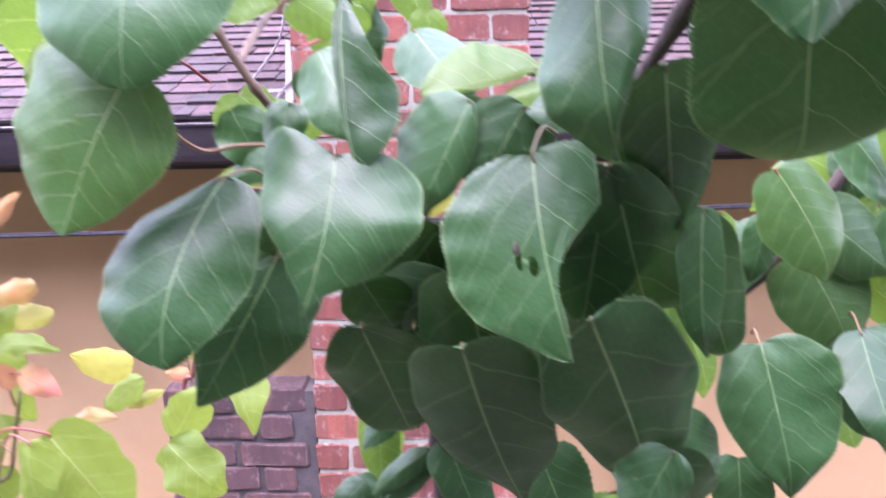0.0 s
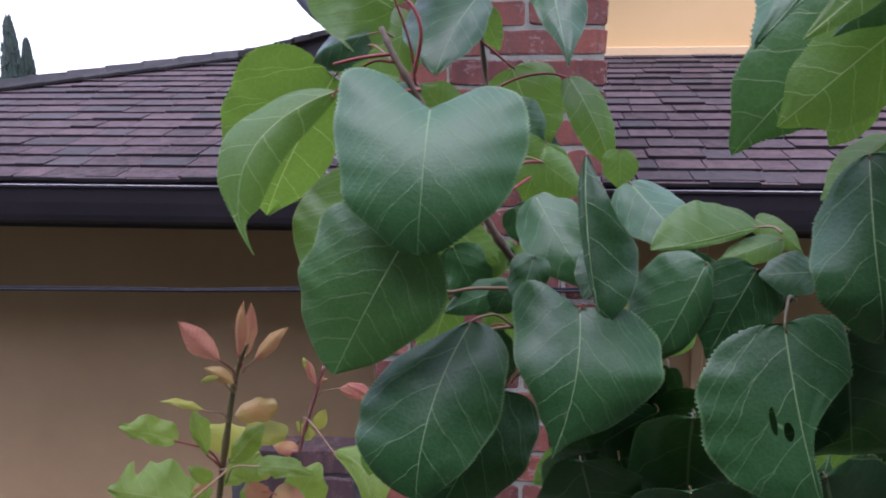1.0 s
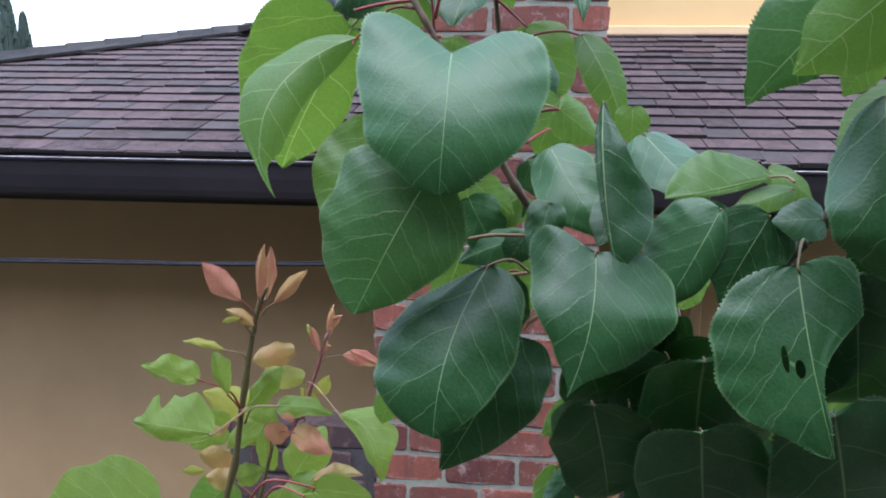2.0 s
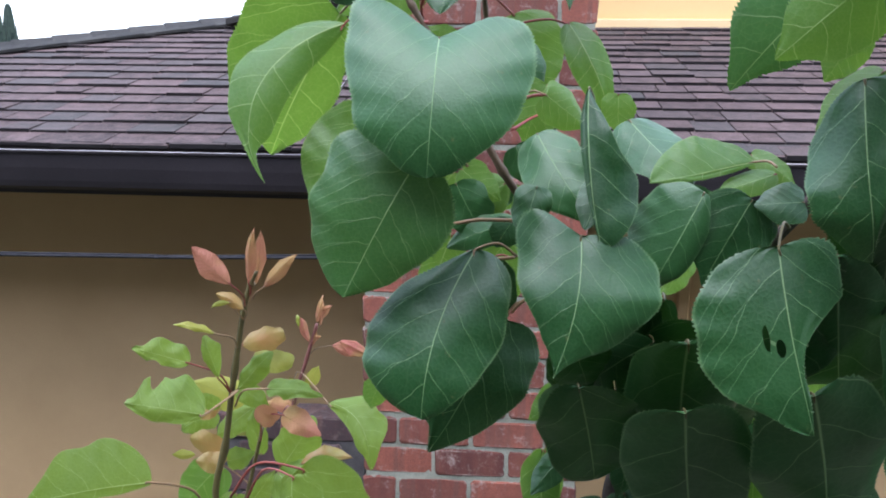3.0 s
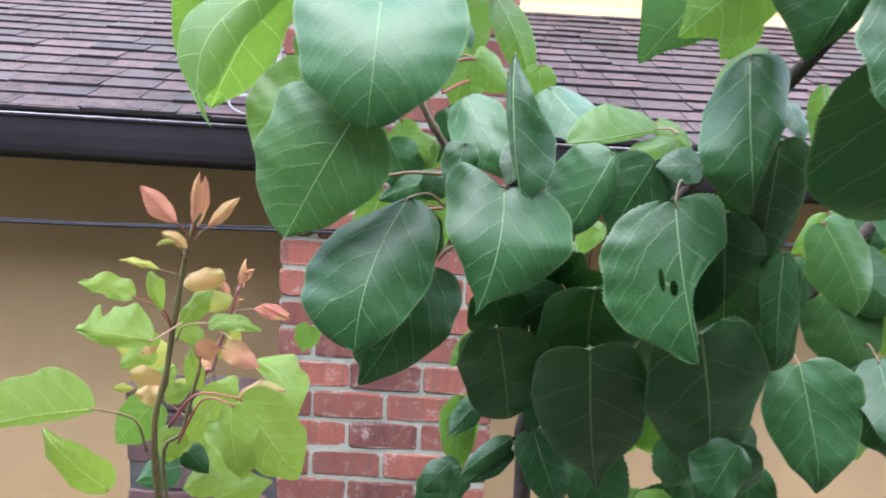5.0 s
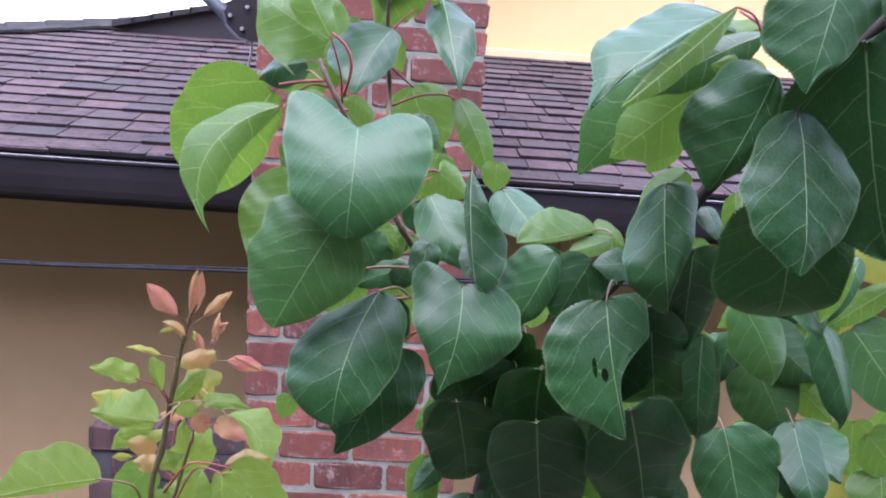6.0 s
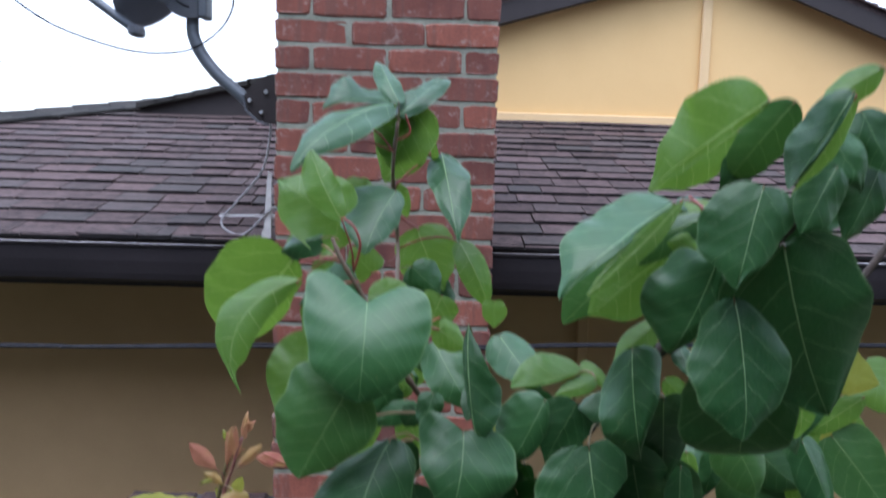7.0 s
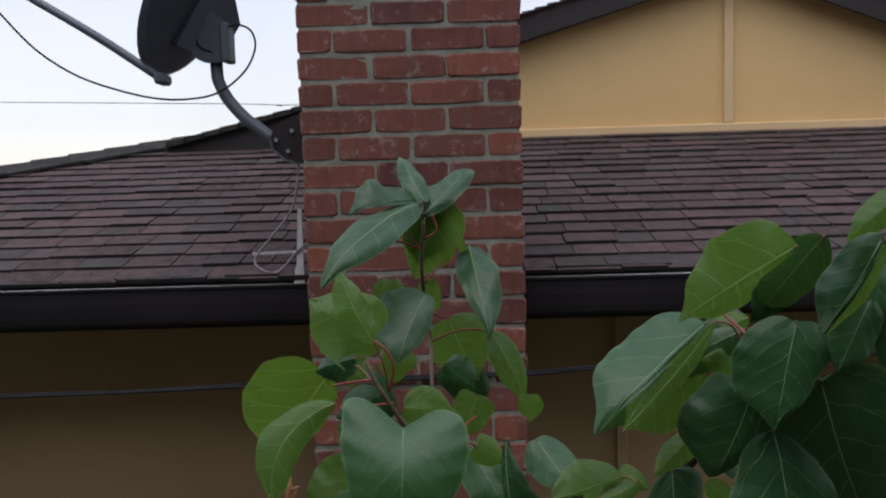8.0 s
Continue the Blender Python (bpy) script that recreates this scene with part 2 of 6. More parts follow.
# darker brick and mortar for the low stack left of the chimney
BRICK_DARK = brick_look("brick_dark", (0.03, 0.020, 0.020), (0.10, 0.055, 0.052), 0.35)
DARK_MORTAR = plain("dark_mortar", (0.03, 0.028, 0.028), (0.10, 0.09, 0.085), 0.95, 20.0, 260.0, 0.8, 0.003)
MORTAR = plain("mortar", (0.14, 0.145, 0.105), (0.37, 0.37, 0.29), 0.95, 24.0, 260.0, 0.9, 0.004, grit=0.5)
SHINGLE = plain("shingle", (0.028, 0.022, 0.020), (0.128, 0.087, 0.081), 0.92, 26.0, 150.0, 1.0, 0.003, vary=0.15, grit=0.5, odd=(0.050, 0.054, 0.050), spec=0.2)
CAP = plain("weathered_cap", (0.014, 0.014, 0.012), (0.046, 0.042, 0.036), 0.95, 12.0, 420.0, 0.8, 0.002, vary=0.2, grit=0.5)
# dark asphalt edge, with each course's shadow line put into its colour
SHADED_CUT_EDGE = plain("shaded_cut_edge", (0.012, 0.010, 0.010), (0.030, 0.025, 0.024), 0.95, 20.0, 500.0, 0.5, 0.002)
STUCCO = plain("stucco", (0.50, 0.328, 0.160), (0.61, 0.405, 0.205), 0.9, 3.0, 240.0, 0.5, 0.002)
GABLE_PAINT = plain("gable_paint", (0.74, 0.48, 0.20), (0.82, 0.55, 0.24), 0.75, 2.5, 200.0, 0.15, 0.001)
GABLE_TRIM = plain("gable_trim", (0.70, 0.48, 0.24), (0.80, 0.57, 0.30), 0.7, 5.0, 200.0, 0.15, 0.001)
FASCIA = plain("fascia_paint", (0.028, 0.023, 0.022), (0.048, 0.040, 0.038), 0.6, 5.0, 200.0, 0.2, 0.001, spec=0.25)
# worn metal edge; the sky's reflection on it is put into the pale colour
LIP = plain("worn_sheen_lip", (0.24, 0.22, 0.22), (0.46, 0.44, 0.43), 0.35, 7.0, 160.0, 0.15, 0.001, metal=0.2)
GUTTER = plain("gutter_paint", (0.018, 0.015, 0.016), (0.034, 0.028, 0.030), 0.55, 5.0, 160.0, 0.15, 0.001, spec=0.22)
SOFFIT = plain("soffit_paint", (0.05, 0.038, 0.028), (0.08, 0.06, 0.042), 0.8, 5.0, 160.0, 0.2, 0.001)
CABLE = plain("cable_jacket", (0.010, 0.010, 0.012), (0.024, 0.023, 0.027), 0.55, 30.0, 300.0, 0.1, 0.0005, spec=0.18)
CORD = plain("pale_cable", (0.20, 0.19, 0.19), (0.38, 0.37, 0.36), 0.5, 30.0, 300.0, 0.1, 0.0005)
STEEL = plain("grey_steel", (0.10, 0.115, 0.125), (0.17, 0.185, 0.20), 0.5, 12.0, 300.0, 0.1, 0.0005, metal=0.3)
DISH = plain("dish_paint", (0.075, 0.08, 0.09), (0.115, 0.12, 0.13), 0.55, 8.0, 300.0, 0.1, 0.0005)
ZINC = plain("zinc", (0.45, 0.46, 0.47), (0.65, 0.66, 0.66), 0.4, 20.0, 300.0, 0.2, 0.0005, metal=0.6)
FLASHING = plain("flashing_paint", (0.48, 0.46, 0.44), (0.68, 0.66, 0.63), 0.6, 30.0, 300.0, 0.3, 0.001)
FENCE = plain("weathered_boards", (0.014, 0.013, 0.010), (0.036, 0.031, 0.024), 0.9, 4.0, 90.0, 0.5, 0.003)
SOIL = plain("soil", (0.034, 0.036, 0.024), (0.065, 0.072, 0.042), 0.95, 0.8, 30.0, 0.8, 0.02)
CYPRESS = plain("cypress_leaves", (0.020, 0.035, 0.026), (0.045, 0.065, 0.045), 0.9, 1.2, 12.0, 0.6, 0.05, vary=0.3)


# ---- building blocks ----
def mesh_of(bm, name, material):
    me = bpy.data.meshes.new(name)
    bm.to_mesh(me)
    bm.free()
    me.materials.append(material)
    return me


def thing(name, place, label, category, kind="", group=""):
    ob = new(name)
    ob.empty_display_size = 0.1
    ob.location = place
    return tagged(ob, label, category, group, kind)


def part(name, bm, material, parent, label="", smooth=False):
    """One mesh under a thing, or under a part; the mesh is written in the world's metres."""
    me = mesh_of(bm, name, material) if isinstance(bm, bmesh.types.BMesh) else bm
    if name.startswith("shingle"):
        me.materials.append(SHADED_CUT_EDGE)
    if smooth:
        me.shade_smooth()
    ob = new(name, me)
    ob.parent = parent
    if parent.parent is None:
        ob.matrix_parent_inverse = Matrix.Translation(-parent.location)
    return tagged(ob, label)


def solid(name, bm, material, label, category, kind="structure", smooth=False):
    ob = new(name, mesh_of(bm, name, material))
    if smooth:
        ob.data.shade_smooth()
    return tagged(ob, label, category, "", kind)


def box(x0, x1, y0, y1, z0, z1, bevel=0.0, bm=None):
    bm = bm or bmesh.new()
    v = bmesh.ops.create_cube(bm, size=1.0, matrix=Matrix.LocRotScale(((x0 + x1) / 2, (y0 + y1) / 2, (z0 + z1) / 2), None, (x1 - x0, y1 - y0, z1 - z0)))["verts"]
    if bevel:
        edges = {e for w in v for e in w.link_edges}
        bmesh.ops.bevel(bm, geom=list(edges), offset=bevel, segments=1, affect="EDGES")
    return bm


def prism(outline, axis, a, b):
    """A closed outline of (p, q) drawn along x, y or z from a to b."""
    bm = bmesh.new()
    place = {"x": lambda p, q, s: (s, p, q), "y": lambda p, q, s: (p, s, q), "z": lambda p, q, s: (p, q, s)}[axis]
    r0, r1 = ([bm.verts.new(place(p, q, s)) for p, q in outline] for s in (a, b))
    k = len(outline)
    for i in range(k):
        bm.faces.new((r0[i], r0[(i + 1) % k], r1[(i + 1) % k], r1[i]))
    bm.faces.new(r0[::-1])
    bm.faces.new(r1)
    bmesh.ops.recalc_face_normals(bm, faces=bm.faces)
    return bm


def smooth_line(points, steps=6):
    pts = [Vector(p) for p in points]
    pts = [pts[0] * 2 - pts[1]] + pts + [pts[-1] * 2 - pts[-2]]
    out = []
    for a, b, c, d in zip(pts, pts[1:], pts[2:], pts[3:]):
        for i in range(steps):
            t = i / steps
            out.append(0.5 * (2 * b + (c - a) * t + (2 * a - 5 * b + 4 * c - d) * t * t + (3 * b - a - 3 * c + d) * t ** 3))
    return out + [pts[-2]]


def tube(points, r0, r1, sides=8, steps=6, bm=None, rough=0.0, knots=0):
    """A round stem along a smooth line, from radius r0 to r1; rough: uneven bark; knots: swellings where buds sit."""
    bm = bm or bmesh.new()
    line = smooth_line(points, steps)
    last, side = None, Vector((1, 0, 0))
    for i, p in enumerate(line):
        way = (line[min(i + 1, len(line) - 1)] - line[max(i - 1, 0)]).normalized()
        side = (side - way * side.dot(way))
        side = side.normalized() if side.length > 1e-4 else way.orthogonal().normalized()
        other = way.cross(side)
        f = i / (len(line) - 1)
        r = r0 + (r1 - r0) * f
        if knots and i % knots == knots // 2:
            r *= 1.35
        ring = []
        for k in range(sides):
            a = 2 * math.pi * k / sides
            q = side * math.cos(a) + other * math.sin(a)
            ring.append(bm.verts.new(p + q * r * (1 + rough * noise.noise((p + q * r) * 60))))
        if last:
            for k in range(sides):
                bm.faces.new((last[k], last[(k + 1) % sides], ring[(k + 1) % sides], ring[k]))
        else:
            bm.faces.new(ring[::-1])
        last = ring
    bm.faces.new(last)
    return bm


# ---- the ground and what lies far off ----
bm = bmesh.new()
bmesh.ops.create_grid(bm, x_segments=60, y_segments=60, size=600)
for v in bm.verts:
    v.co.z = 0.0 if v.co.length < 30 else -0.4 + 0.8 * noise.noise(v.co * 0.01)
solid("ground", bm, SOIL, "bare garden soil with dry grass patches", "ground")


# unseen fence added behind the camera to cut the low light from the front
bm = bmesh.new()
for k in range(60):
    x = -9 + k * 0.30
    box(x, x + 0.288, -4.33, -4.30 + 0.004 * (k % 2), 0, 4.7 - 0.01 * (k % 3), bm=bm)
solid("fence_light_block", bm, FENCE, "tall weathered board fence, unseen, added to block low sky light", "fence")


def cypress(x, y, height, spread):
    tree = thing("cypress", (x, y, 0), "tall slim dark green cypress tree far behind the roof", "tree", group="far cypresses")
    part("trunk", tube([(x, y, -0.5), (x, y, height * 0.5), (x, y, height * 0.9)], spread * 0.12, 0.03), BARK, tree)
    bm = bmesh.new()
    for k in range(420):
        f = random.random()
        z = height * (0.06 + 0.94 * f)
        r = spread * (1 - f) ** 0.6 * (0.25 + 0.75 * math.sqrt(random.random())) * 0.8
        a = random.random() * 6.283
        c = Vector((x + r * math.cos(a), y + r * math.sin(a), z))
        s = 0.16 + 0.3 * (1 - f)
        tip = c + Vector((0.25 * math.cos(a), 0.25 * math.sin(a), 1.0)) * s * 2.2
        ring = [bm.verts.new(c + Vector((math.cos(b), math.sin(b), 0.2 * math.sin(3 * b))) * s * random.uniform(0.4, 0.8)) for b in (0, 1.26, 2.51, 3.77, 5.03)]
        top = bm.verts.new(tip)
        for i in range(5):
            bm.faces.new((ring[i], ring[(i + 1) % 5], top))
        bm.faces.new(ring[::-1])
    part("crown", bm, CYPRESS, tree)


cypress(-23.36, 34.0, 6.53, 0.75)
cypress(-23.84, 36.0, 5.67, 0.6)
cypress(-24.11, 35.0, 5.13, 0.6)

# ---- the house ----
EAVE_Y, EAVE_Z, SLOPE, EXPOSURE = 0.12, 2.05, 0.27, 0.098
UP = math.atan(SLOPE)
CH_X0, CH_X1, COURSE, JOINT_Z = 0.0, 0.566, 0.076, 1.762
WALL_Y, GABLE_Y = 0.80, 1.72


def on_roof(x, d, lift=0.0):
    """A place d metres up the roof's slope from the eave."""
    return Vector((x, EAVE_Y + d * math.cos(UP) - lift * math.sin(UP), EAVE_Z + d * math.sin(UP) + lift * math.cos(UP)))


def hip_x(d):
    """Where the hip bounds the roof, d metres up the slope."""
    return -3.12 + 1.32 * d


solid("wall_front", box(-6, 6, WALL_Y, WALL_Y + 0.2, 0, 1.935), STUCCO, "tan stucco wall under the eave", "wall")
solid("soffit", box(-6, 6, 0.17, WALL_Y - 0.003, 1.925, 1.945), SOFFIT, "dark brown painted soffit under the eave", "soffit")
for x0, x1 in ((-6.0, CH_X0 - 0.006), (CH_X1 + 0.006, 6.0)):
    solid("fascia", box(x0, x1, 0.145, 0.167, 1.915, 2.040), FASCIA, "dark brown fascia board behind the gutter", "fascia")
    profile = [(0.143, 2.030), (0.143, 1.935), (0.128, 1.928), (0.114, 1.938), (0.109, 1.955), (0.103, 1.990), (0.100, 2.028), (0.094, 2.032), (0.094, 2.038), (0.106, 2.038), (0.108, 1.990), (0.114, 1.957), (0.119, 1.944), (0.137, 1.940), (0.138, 2.030)]
    solid("gutter", prism(profile, "x", x0, x1), GUTTER, "dark brown metal rain gutter along the eave", "gutter")
    solid("gutter_lip", tube([(x0, 0.099, 2.036), ((x0 + x1) / 2, 0.099, 2.036), (x1, 0.099, 2.036)], 0.0036, 0.0036, 10, 4), LIP, "worn rolled lip of the gutter, sky sheen in its pale colour", "gutter", smooth=True)
solid("trim", box(0.945, 0.985, WALL_Y - 0.024, WALL_Y - 0.003, 0, 1.92, 0.004), STUCCO, "tan painted batten on the stucco wall", "trim")

# the chimney, brick by brick
chimney = thing("chimney", (0.28, 0.25, 0), "red brick chimney with pale uneven mortar joints", "chimney", "structure")
part("mortar_core", box(CH_X0 + 0.006, CH_X1 - 0.006, 0.0035, 0.55, 0, 3.6), MORTAR, chimney, "pale grey mortar")
part("hearth_core", box(-0.40, 0.0, 0.012, 0.10, 0, 1.34), DARK_MORTAR, chimney, "dark mortar")


def brick_mesh(length, seed):
    """A worn brick: its front has an uneven, round-cornered outline and a rubbed edge."""
    rng = random.Random(seed)
    a, b, c = length / 2, 0.0337, 0.007
    outline = [(-a + c, -b), (-a / 3, -b), (a / 3, -b), (a - c, -b), (a, -b + c), (a, b - c), (a - c, b), (a / 3, b), (-a / 3, b), (-a + c, b), (-a, b - c), (-a, -b + c)]
    outline = [(x + rng.uniform(-0.0022, 0.0022), z + rng.uniform(-0.0020, 0.0016)) for x, z in outline]
    bm = bmesh.new()
    rings = []
    for y, inset in ((0.0, 0.0042), (0.0036, 0.0), (0.095, 0.0)):
        rings.append([bm.verts.new((x * (1 - inset / a), y + (rng.uniform(-0.0008, 0.0012) if y < 0.01 else 0), z * (1 - inset / b))) for x, z in outline])
    bm.faces.new(rings[0])
    bm.faces.new(rings[2][::-1])
    for p, q in zip(rings, rings[1:]):
        for k in range(12):
            bm.faces.new((p[k], q[k], q[(k + 1) % 12], p[(k + 1) % 12]))
    bmesh.ops.recalc_face_normals(bm, faces=bm.faces)
    return bm


HALF, FULL = 0.0870, 0.1850
bricks = {(n, s): mesh_of(brick_mesh(n, s), "brick", BRICK) for n in (HALF, FULL) for s in range(6)}
dark_bricks = {(n, s): mesh_of(brick_mesh(n, s + 9), "brick", BRICK_DARK) for n in (HALF, FULL) for s in range(3)}
rng = random.Random(4)
top, joints = 3.6345, []
while top > 0.05:
    high = COURSE + 0.0137 * (1.94 - top)  # the lower courses were laid a little thicker
    joints.append((top - high / 2, high / 0.076))
    top -= high
for row, (z, thick) in enumerate(joints):
    run = [FULL, FULL, FULL] if row % 2 == 1 else [HALF, FULL, FULL, HALF]
    step = (CH_X1 - CH_X0 - sum(run)) / (len(run) - 1)
    x = CH_X0
    for n in run:
        ob = part("brick", bricks[n, rng.randrange(6)], None, chimney)
        ob.location = (x + n / 2 + rng.uniform(-0.002, 0.002), rng.uniform(-0.002, 0.0025), z + rng.uniform(-0.002, 0.002))
        ob.rotation_euler = (0, rng.uniform(-0.008, 0.008), rng.uniform(-0.008, 0.008))
        ob.scale = (1, 1, thick)
        x += n + step
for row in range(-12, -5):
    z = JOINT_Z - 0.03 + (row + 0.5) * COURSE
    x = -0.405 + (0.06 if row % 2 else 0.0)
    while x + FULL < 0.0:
        ob = part("brick", dark_bricks[FULL, rng.randrange(3)], None, chimney)
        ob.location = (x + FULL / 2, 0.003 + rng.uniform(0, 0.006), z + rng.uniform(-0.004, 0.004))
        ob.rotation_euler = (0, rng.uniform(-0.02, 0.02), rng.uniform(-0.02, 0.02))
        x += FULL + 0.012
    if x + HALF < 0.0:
        ob = part("brick", dark_bricks[HALF, rng.randrange(3)], None, chimney)
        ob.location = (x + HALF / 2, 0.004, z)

# the gable behind the chimney, with its rakes
wall = [(0.20, 2.30), (2.95, 2.30), (2.95, 2.735), (1.70, 3.20), (0.20, 2.755)]
solid("wall_gable", prism(wall, "y", GABLE_Y, GABLE_Y + 0.2), GABLE_PAINT, "ochre painted gable wall above the roof", "wall")
solid("trim", box(0.3, 2.95, GABLE_Y - 0.022, GABLE_Y - 0.003, 2.440, 2.518, 0.004), GABLE_TRIM, "pale ochre skirting board where gable meets roof", "trim")
solid("trim", box(1.627, 1.672, GABLE_Y - 0.020, GABLE_Y - 0.003, 2.518, 3.10, 0.004), GABLE_TRIM, "ochre batten in the middle of the gable", "trim")
LOW = [(-0.894, 2.501), (-0.322, 2.637), (0.19, 2.770)]
solid("wall_gable_end", prism([(LOW[0][0], 2.28), (0.19, 2.28)] + LOW[::-1], "y", 1.62, GABLE_Y + 0.2), FASCIA, "dark boarding under the low end of the rake", "wall")
steps = bmesh.new()
for (xa, za), (xb, zb) in zip(LOW, LOW[1:]):
    for k in range(7):
        xp, xq, zp, zq = xa + (xb - xa) * k / 7, xa + (xb - xa) * (k + 1) / 7, za + (zb - za) * k / 7, za + (zb - za) * (k + 1) / 7
        bit = prism([(xp - 0.012, zp - 0.022), (xq, zq - 0.022), (xq, zq), (xp - 0.010, zp + 0.003)], "y", 1.585, 2.6)
        me = bpy.data.meshes.new("edge")
        bit.to_mesh(me)
        bit.free()
        steps.from_mesh(me)
        bpy.data.meshes.remove(me)
solid("roof_low_ridge", steps, CAP, "stepped shingle edge where the two roofs meet", "roof")
RAKE_Y, APEX = 1.61, (1.664, 3.262)
LEFT_END, RIGHT_END = (0.20, 2.842), (3.2, 2.685)
for end, deep in ((LEFT_END, 0.085), (RIGHT_END, 0.085)):
    board = [APEX, end, (end[0], end[1] - deep), (APEX[0], APEX[1] - deep)]
    solid("rake_board", prism(board, "y", RAKE_Y, RAKE_Y + 0.025), FASCIA, "dark brown rake board of the gable", "fascia")
    deck = [(APEX[0], APEX[1] + 0.03), (end[0], end[1] + 0.03), end, APEX]
    solid("roof_gable", prism(deck, "y", RAKE_Y + 0.002, 4.5), SHINGLE, "brown shingled gable roof seen from its edge", "roof")
    steps = bmesh.new()
    for k in range(26):
        a, b = k / 26, (k + 1) / 26
        p, q = (Vector((APEX[0] + (end[0] - APEX[0]) * f, APEX[1] + (end[1] - APEX[1]) * f)) for f in (a, b))
        edge = prism([(p.x, p.y + 0.031), (q.x, q.y + 0.040), (q.x, q.y + 0.026), (p.x, p.y + 0.026)], "y", RAKE_Y - 0.018, RAKE_Y + 0.35)
        me = bpy.data.meshes.new("edge")
        edge.to_mesh(me)
        edge.free()
        steps.from_mesh(me)
        bpy.data.meshes.remove(me)
    solid("rake_shingles", steps, SHINGLE, "shingle ends stepping along the gable's rake", "roof", "stuff")

# ---- the satellite dish on the chimney ----
dish = thing("satellite_dish", (-0.02, 0.12, 2.42), "dark grey satellite dish on a bent steel mast", "satellite dish")
mast = part("mast", tube([(-0.082, 0.120, 2.417), (-0.126, 0.120, 2.454), (-0.173, 0.120, 2.493), (-0.213, 0.120, 2.541), (-0.235, 0.120, 2.586), (-0.239, 0.120, 2.614), (-0.239, 0.120, 2.643)], 0.0165, 0.0165, 14, 8), STEEL, dish, "bent grey steel mast", True)
foot = part("foot_plate", prism([(-0.098, 2.440), (-0.078, 2.470), (-0.034, 2.490), (-0.004, 2.500), (-0.004, 2.366), (-0.034, 2.368), (-0.062, 2.377), (-0.090, 2.404)], "y", 0.100, 0.106), FASCIA, dish, "dark folded steel foot")
part("foot_plate", box(-0.009, -0.002, 0.09, 0.19, 2.34, 2.53, 0.002), FASCIA, dish)
part("foot_flange", prism([(-0.098, 2.440), (-0.090, 2.404), (-0.062, 2.377), (-0.034, 2.368), (-0.034, 2.362), (-0.064, 2.371), (-0.094, 2.400), (-0.103, 2.440)], "y", 0.086, 0.106), DISH, dish)
for x, z in ((-0.083, 2.427), (-0.052, 2.396), (-0.040, 2.450)):
    b = bmesh.new()
    bmesh.ops.create_cone(b, cap_ends=True, segments=8, radius1=0.0055, radius2=0.005, depth=0.008, matrix=Matrix.Translation((x, 0.094, z)) @ Matrix.Rotation(radians(90), 4, "X"))
    part("bolt", b, ZINC, foot)
AXIS = Vector((-0.83, 0.12, 0.50)).normalized()
CENTRE = Vector((-0.285, 0.13, 2.815))
turn = AXIS.to_track_quat("Z", "Y").to_matrix().to_4x4()
b = bmesh.new()
last = None
for k in range(9):
    r = 0.225 * k / 8
    ring = [b.verts.new(Matrix.Translation(CENTRE) @ turn @ Vector((r * math.cos(a), r * 1.06 * math.sin(a), 0.75 * r * r - 0.03))) for a in [6.2832 * i / 40 for i in range(40)]] if k else [b.verts.new(Matrix.Translation(CENTRE) @ turn @ Vector((0, 0, -0.03)))]
    if last and len(last) == 1:
        for i in range(40):
            b.faces.new((last[0], ring[i], ring[(i + 1) % 40]))
    elif last:
        for i in range(40):
            b.faces.new((last[i], ring[i], ring[(i + 1) % 40], last[(i + 1) % 40]))
    last = ring
bmesh.ops.solidify(b, geom=b.faces[:], thickness=0.006)
part("reflector", b, DISH, dish, "dark grey reflector seen from behind", True)
b = prism([(-0.07, -0.10), (0.05, -0.10), (0.07, 0.02), (0.02, 0.09), (-0.05, 0.09)], "x", -0.03, 0.03)
bmesh.ops.transform(b, matrix=Matrix.Translation((-0.252, 0.13, 2.755)) @ Matrix.Rotation(radians(25), 4, "Y") @ Matrix.Rotation(radians(-50), 4, "Z"), verts=b.verts)
part("bracket", b, DISH, dish, "dark grey mounting bracket")
part("clamp", box(-0.218, -0.194, 0.085, 0.150, 2.636, 2.738, 0.004), STEEL, dish, "grey clamp plate")
arc = [(-0.245 + 0.066 * math.cos(a), 2.700 + 0.066 * math.sin(a)) for a in [radians(120 + 12 * k) for k in range(13)]]
cheek = part("cheek", prism([(-0.210, 2.636), (-0.210, 2.748), (-0.238, 2.768)] + arc, "y", 0.092, 0.104), DISH, dish, "rounded dark grey bracket cheek")
part("slot", tube([(-0.286, 0.091, 2.700), (-0.270, 0.091, 2.675), (-0.240, 0.091, 2.662)], 0.0022, 0.0022, 6, 4), CABLE, cheek)
part("feed_arm", tube([(-0.365, 0.050, 2.592), (-0.526, 0.050, 2.704), (-0.709, 0.050, 2.819), (-0.830, 0.070, 2.896)], 0.0115, 0.0105, 8, 4), STEEL, dish, "long grey feed arm", True)
part("arm_joint", box(-0.377, -0.349, 0.02, 0.085, 2.576, 2.604, 0.006), DISH, dish)
feed = part("feed_horn", tube([(-0.86, 0.10, 2.93), (-0.80, 0.10, 2.955), (-0.74, 0.10, 2.965)], 0.026, 0.034, 14, 4), DISH, dish, "grey feed horn", True)
cord = thing("dish_cable", (-0.25, 0.12, 2.70), "thin black cable looping from the dish's arm to its mast", "cable")
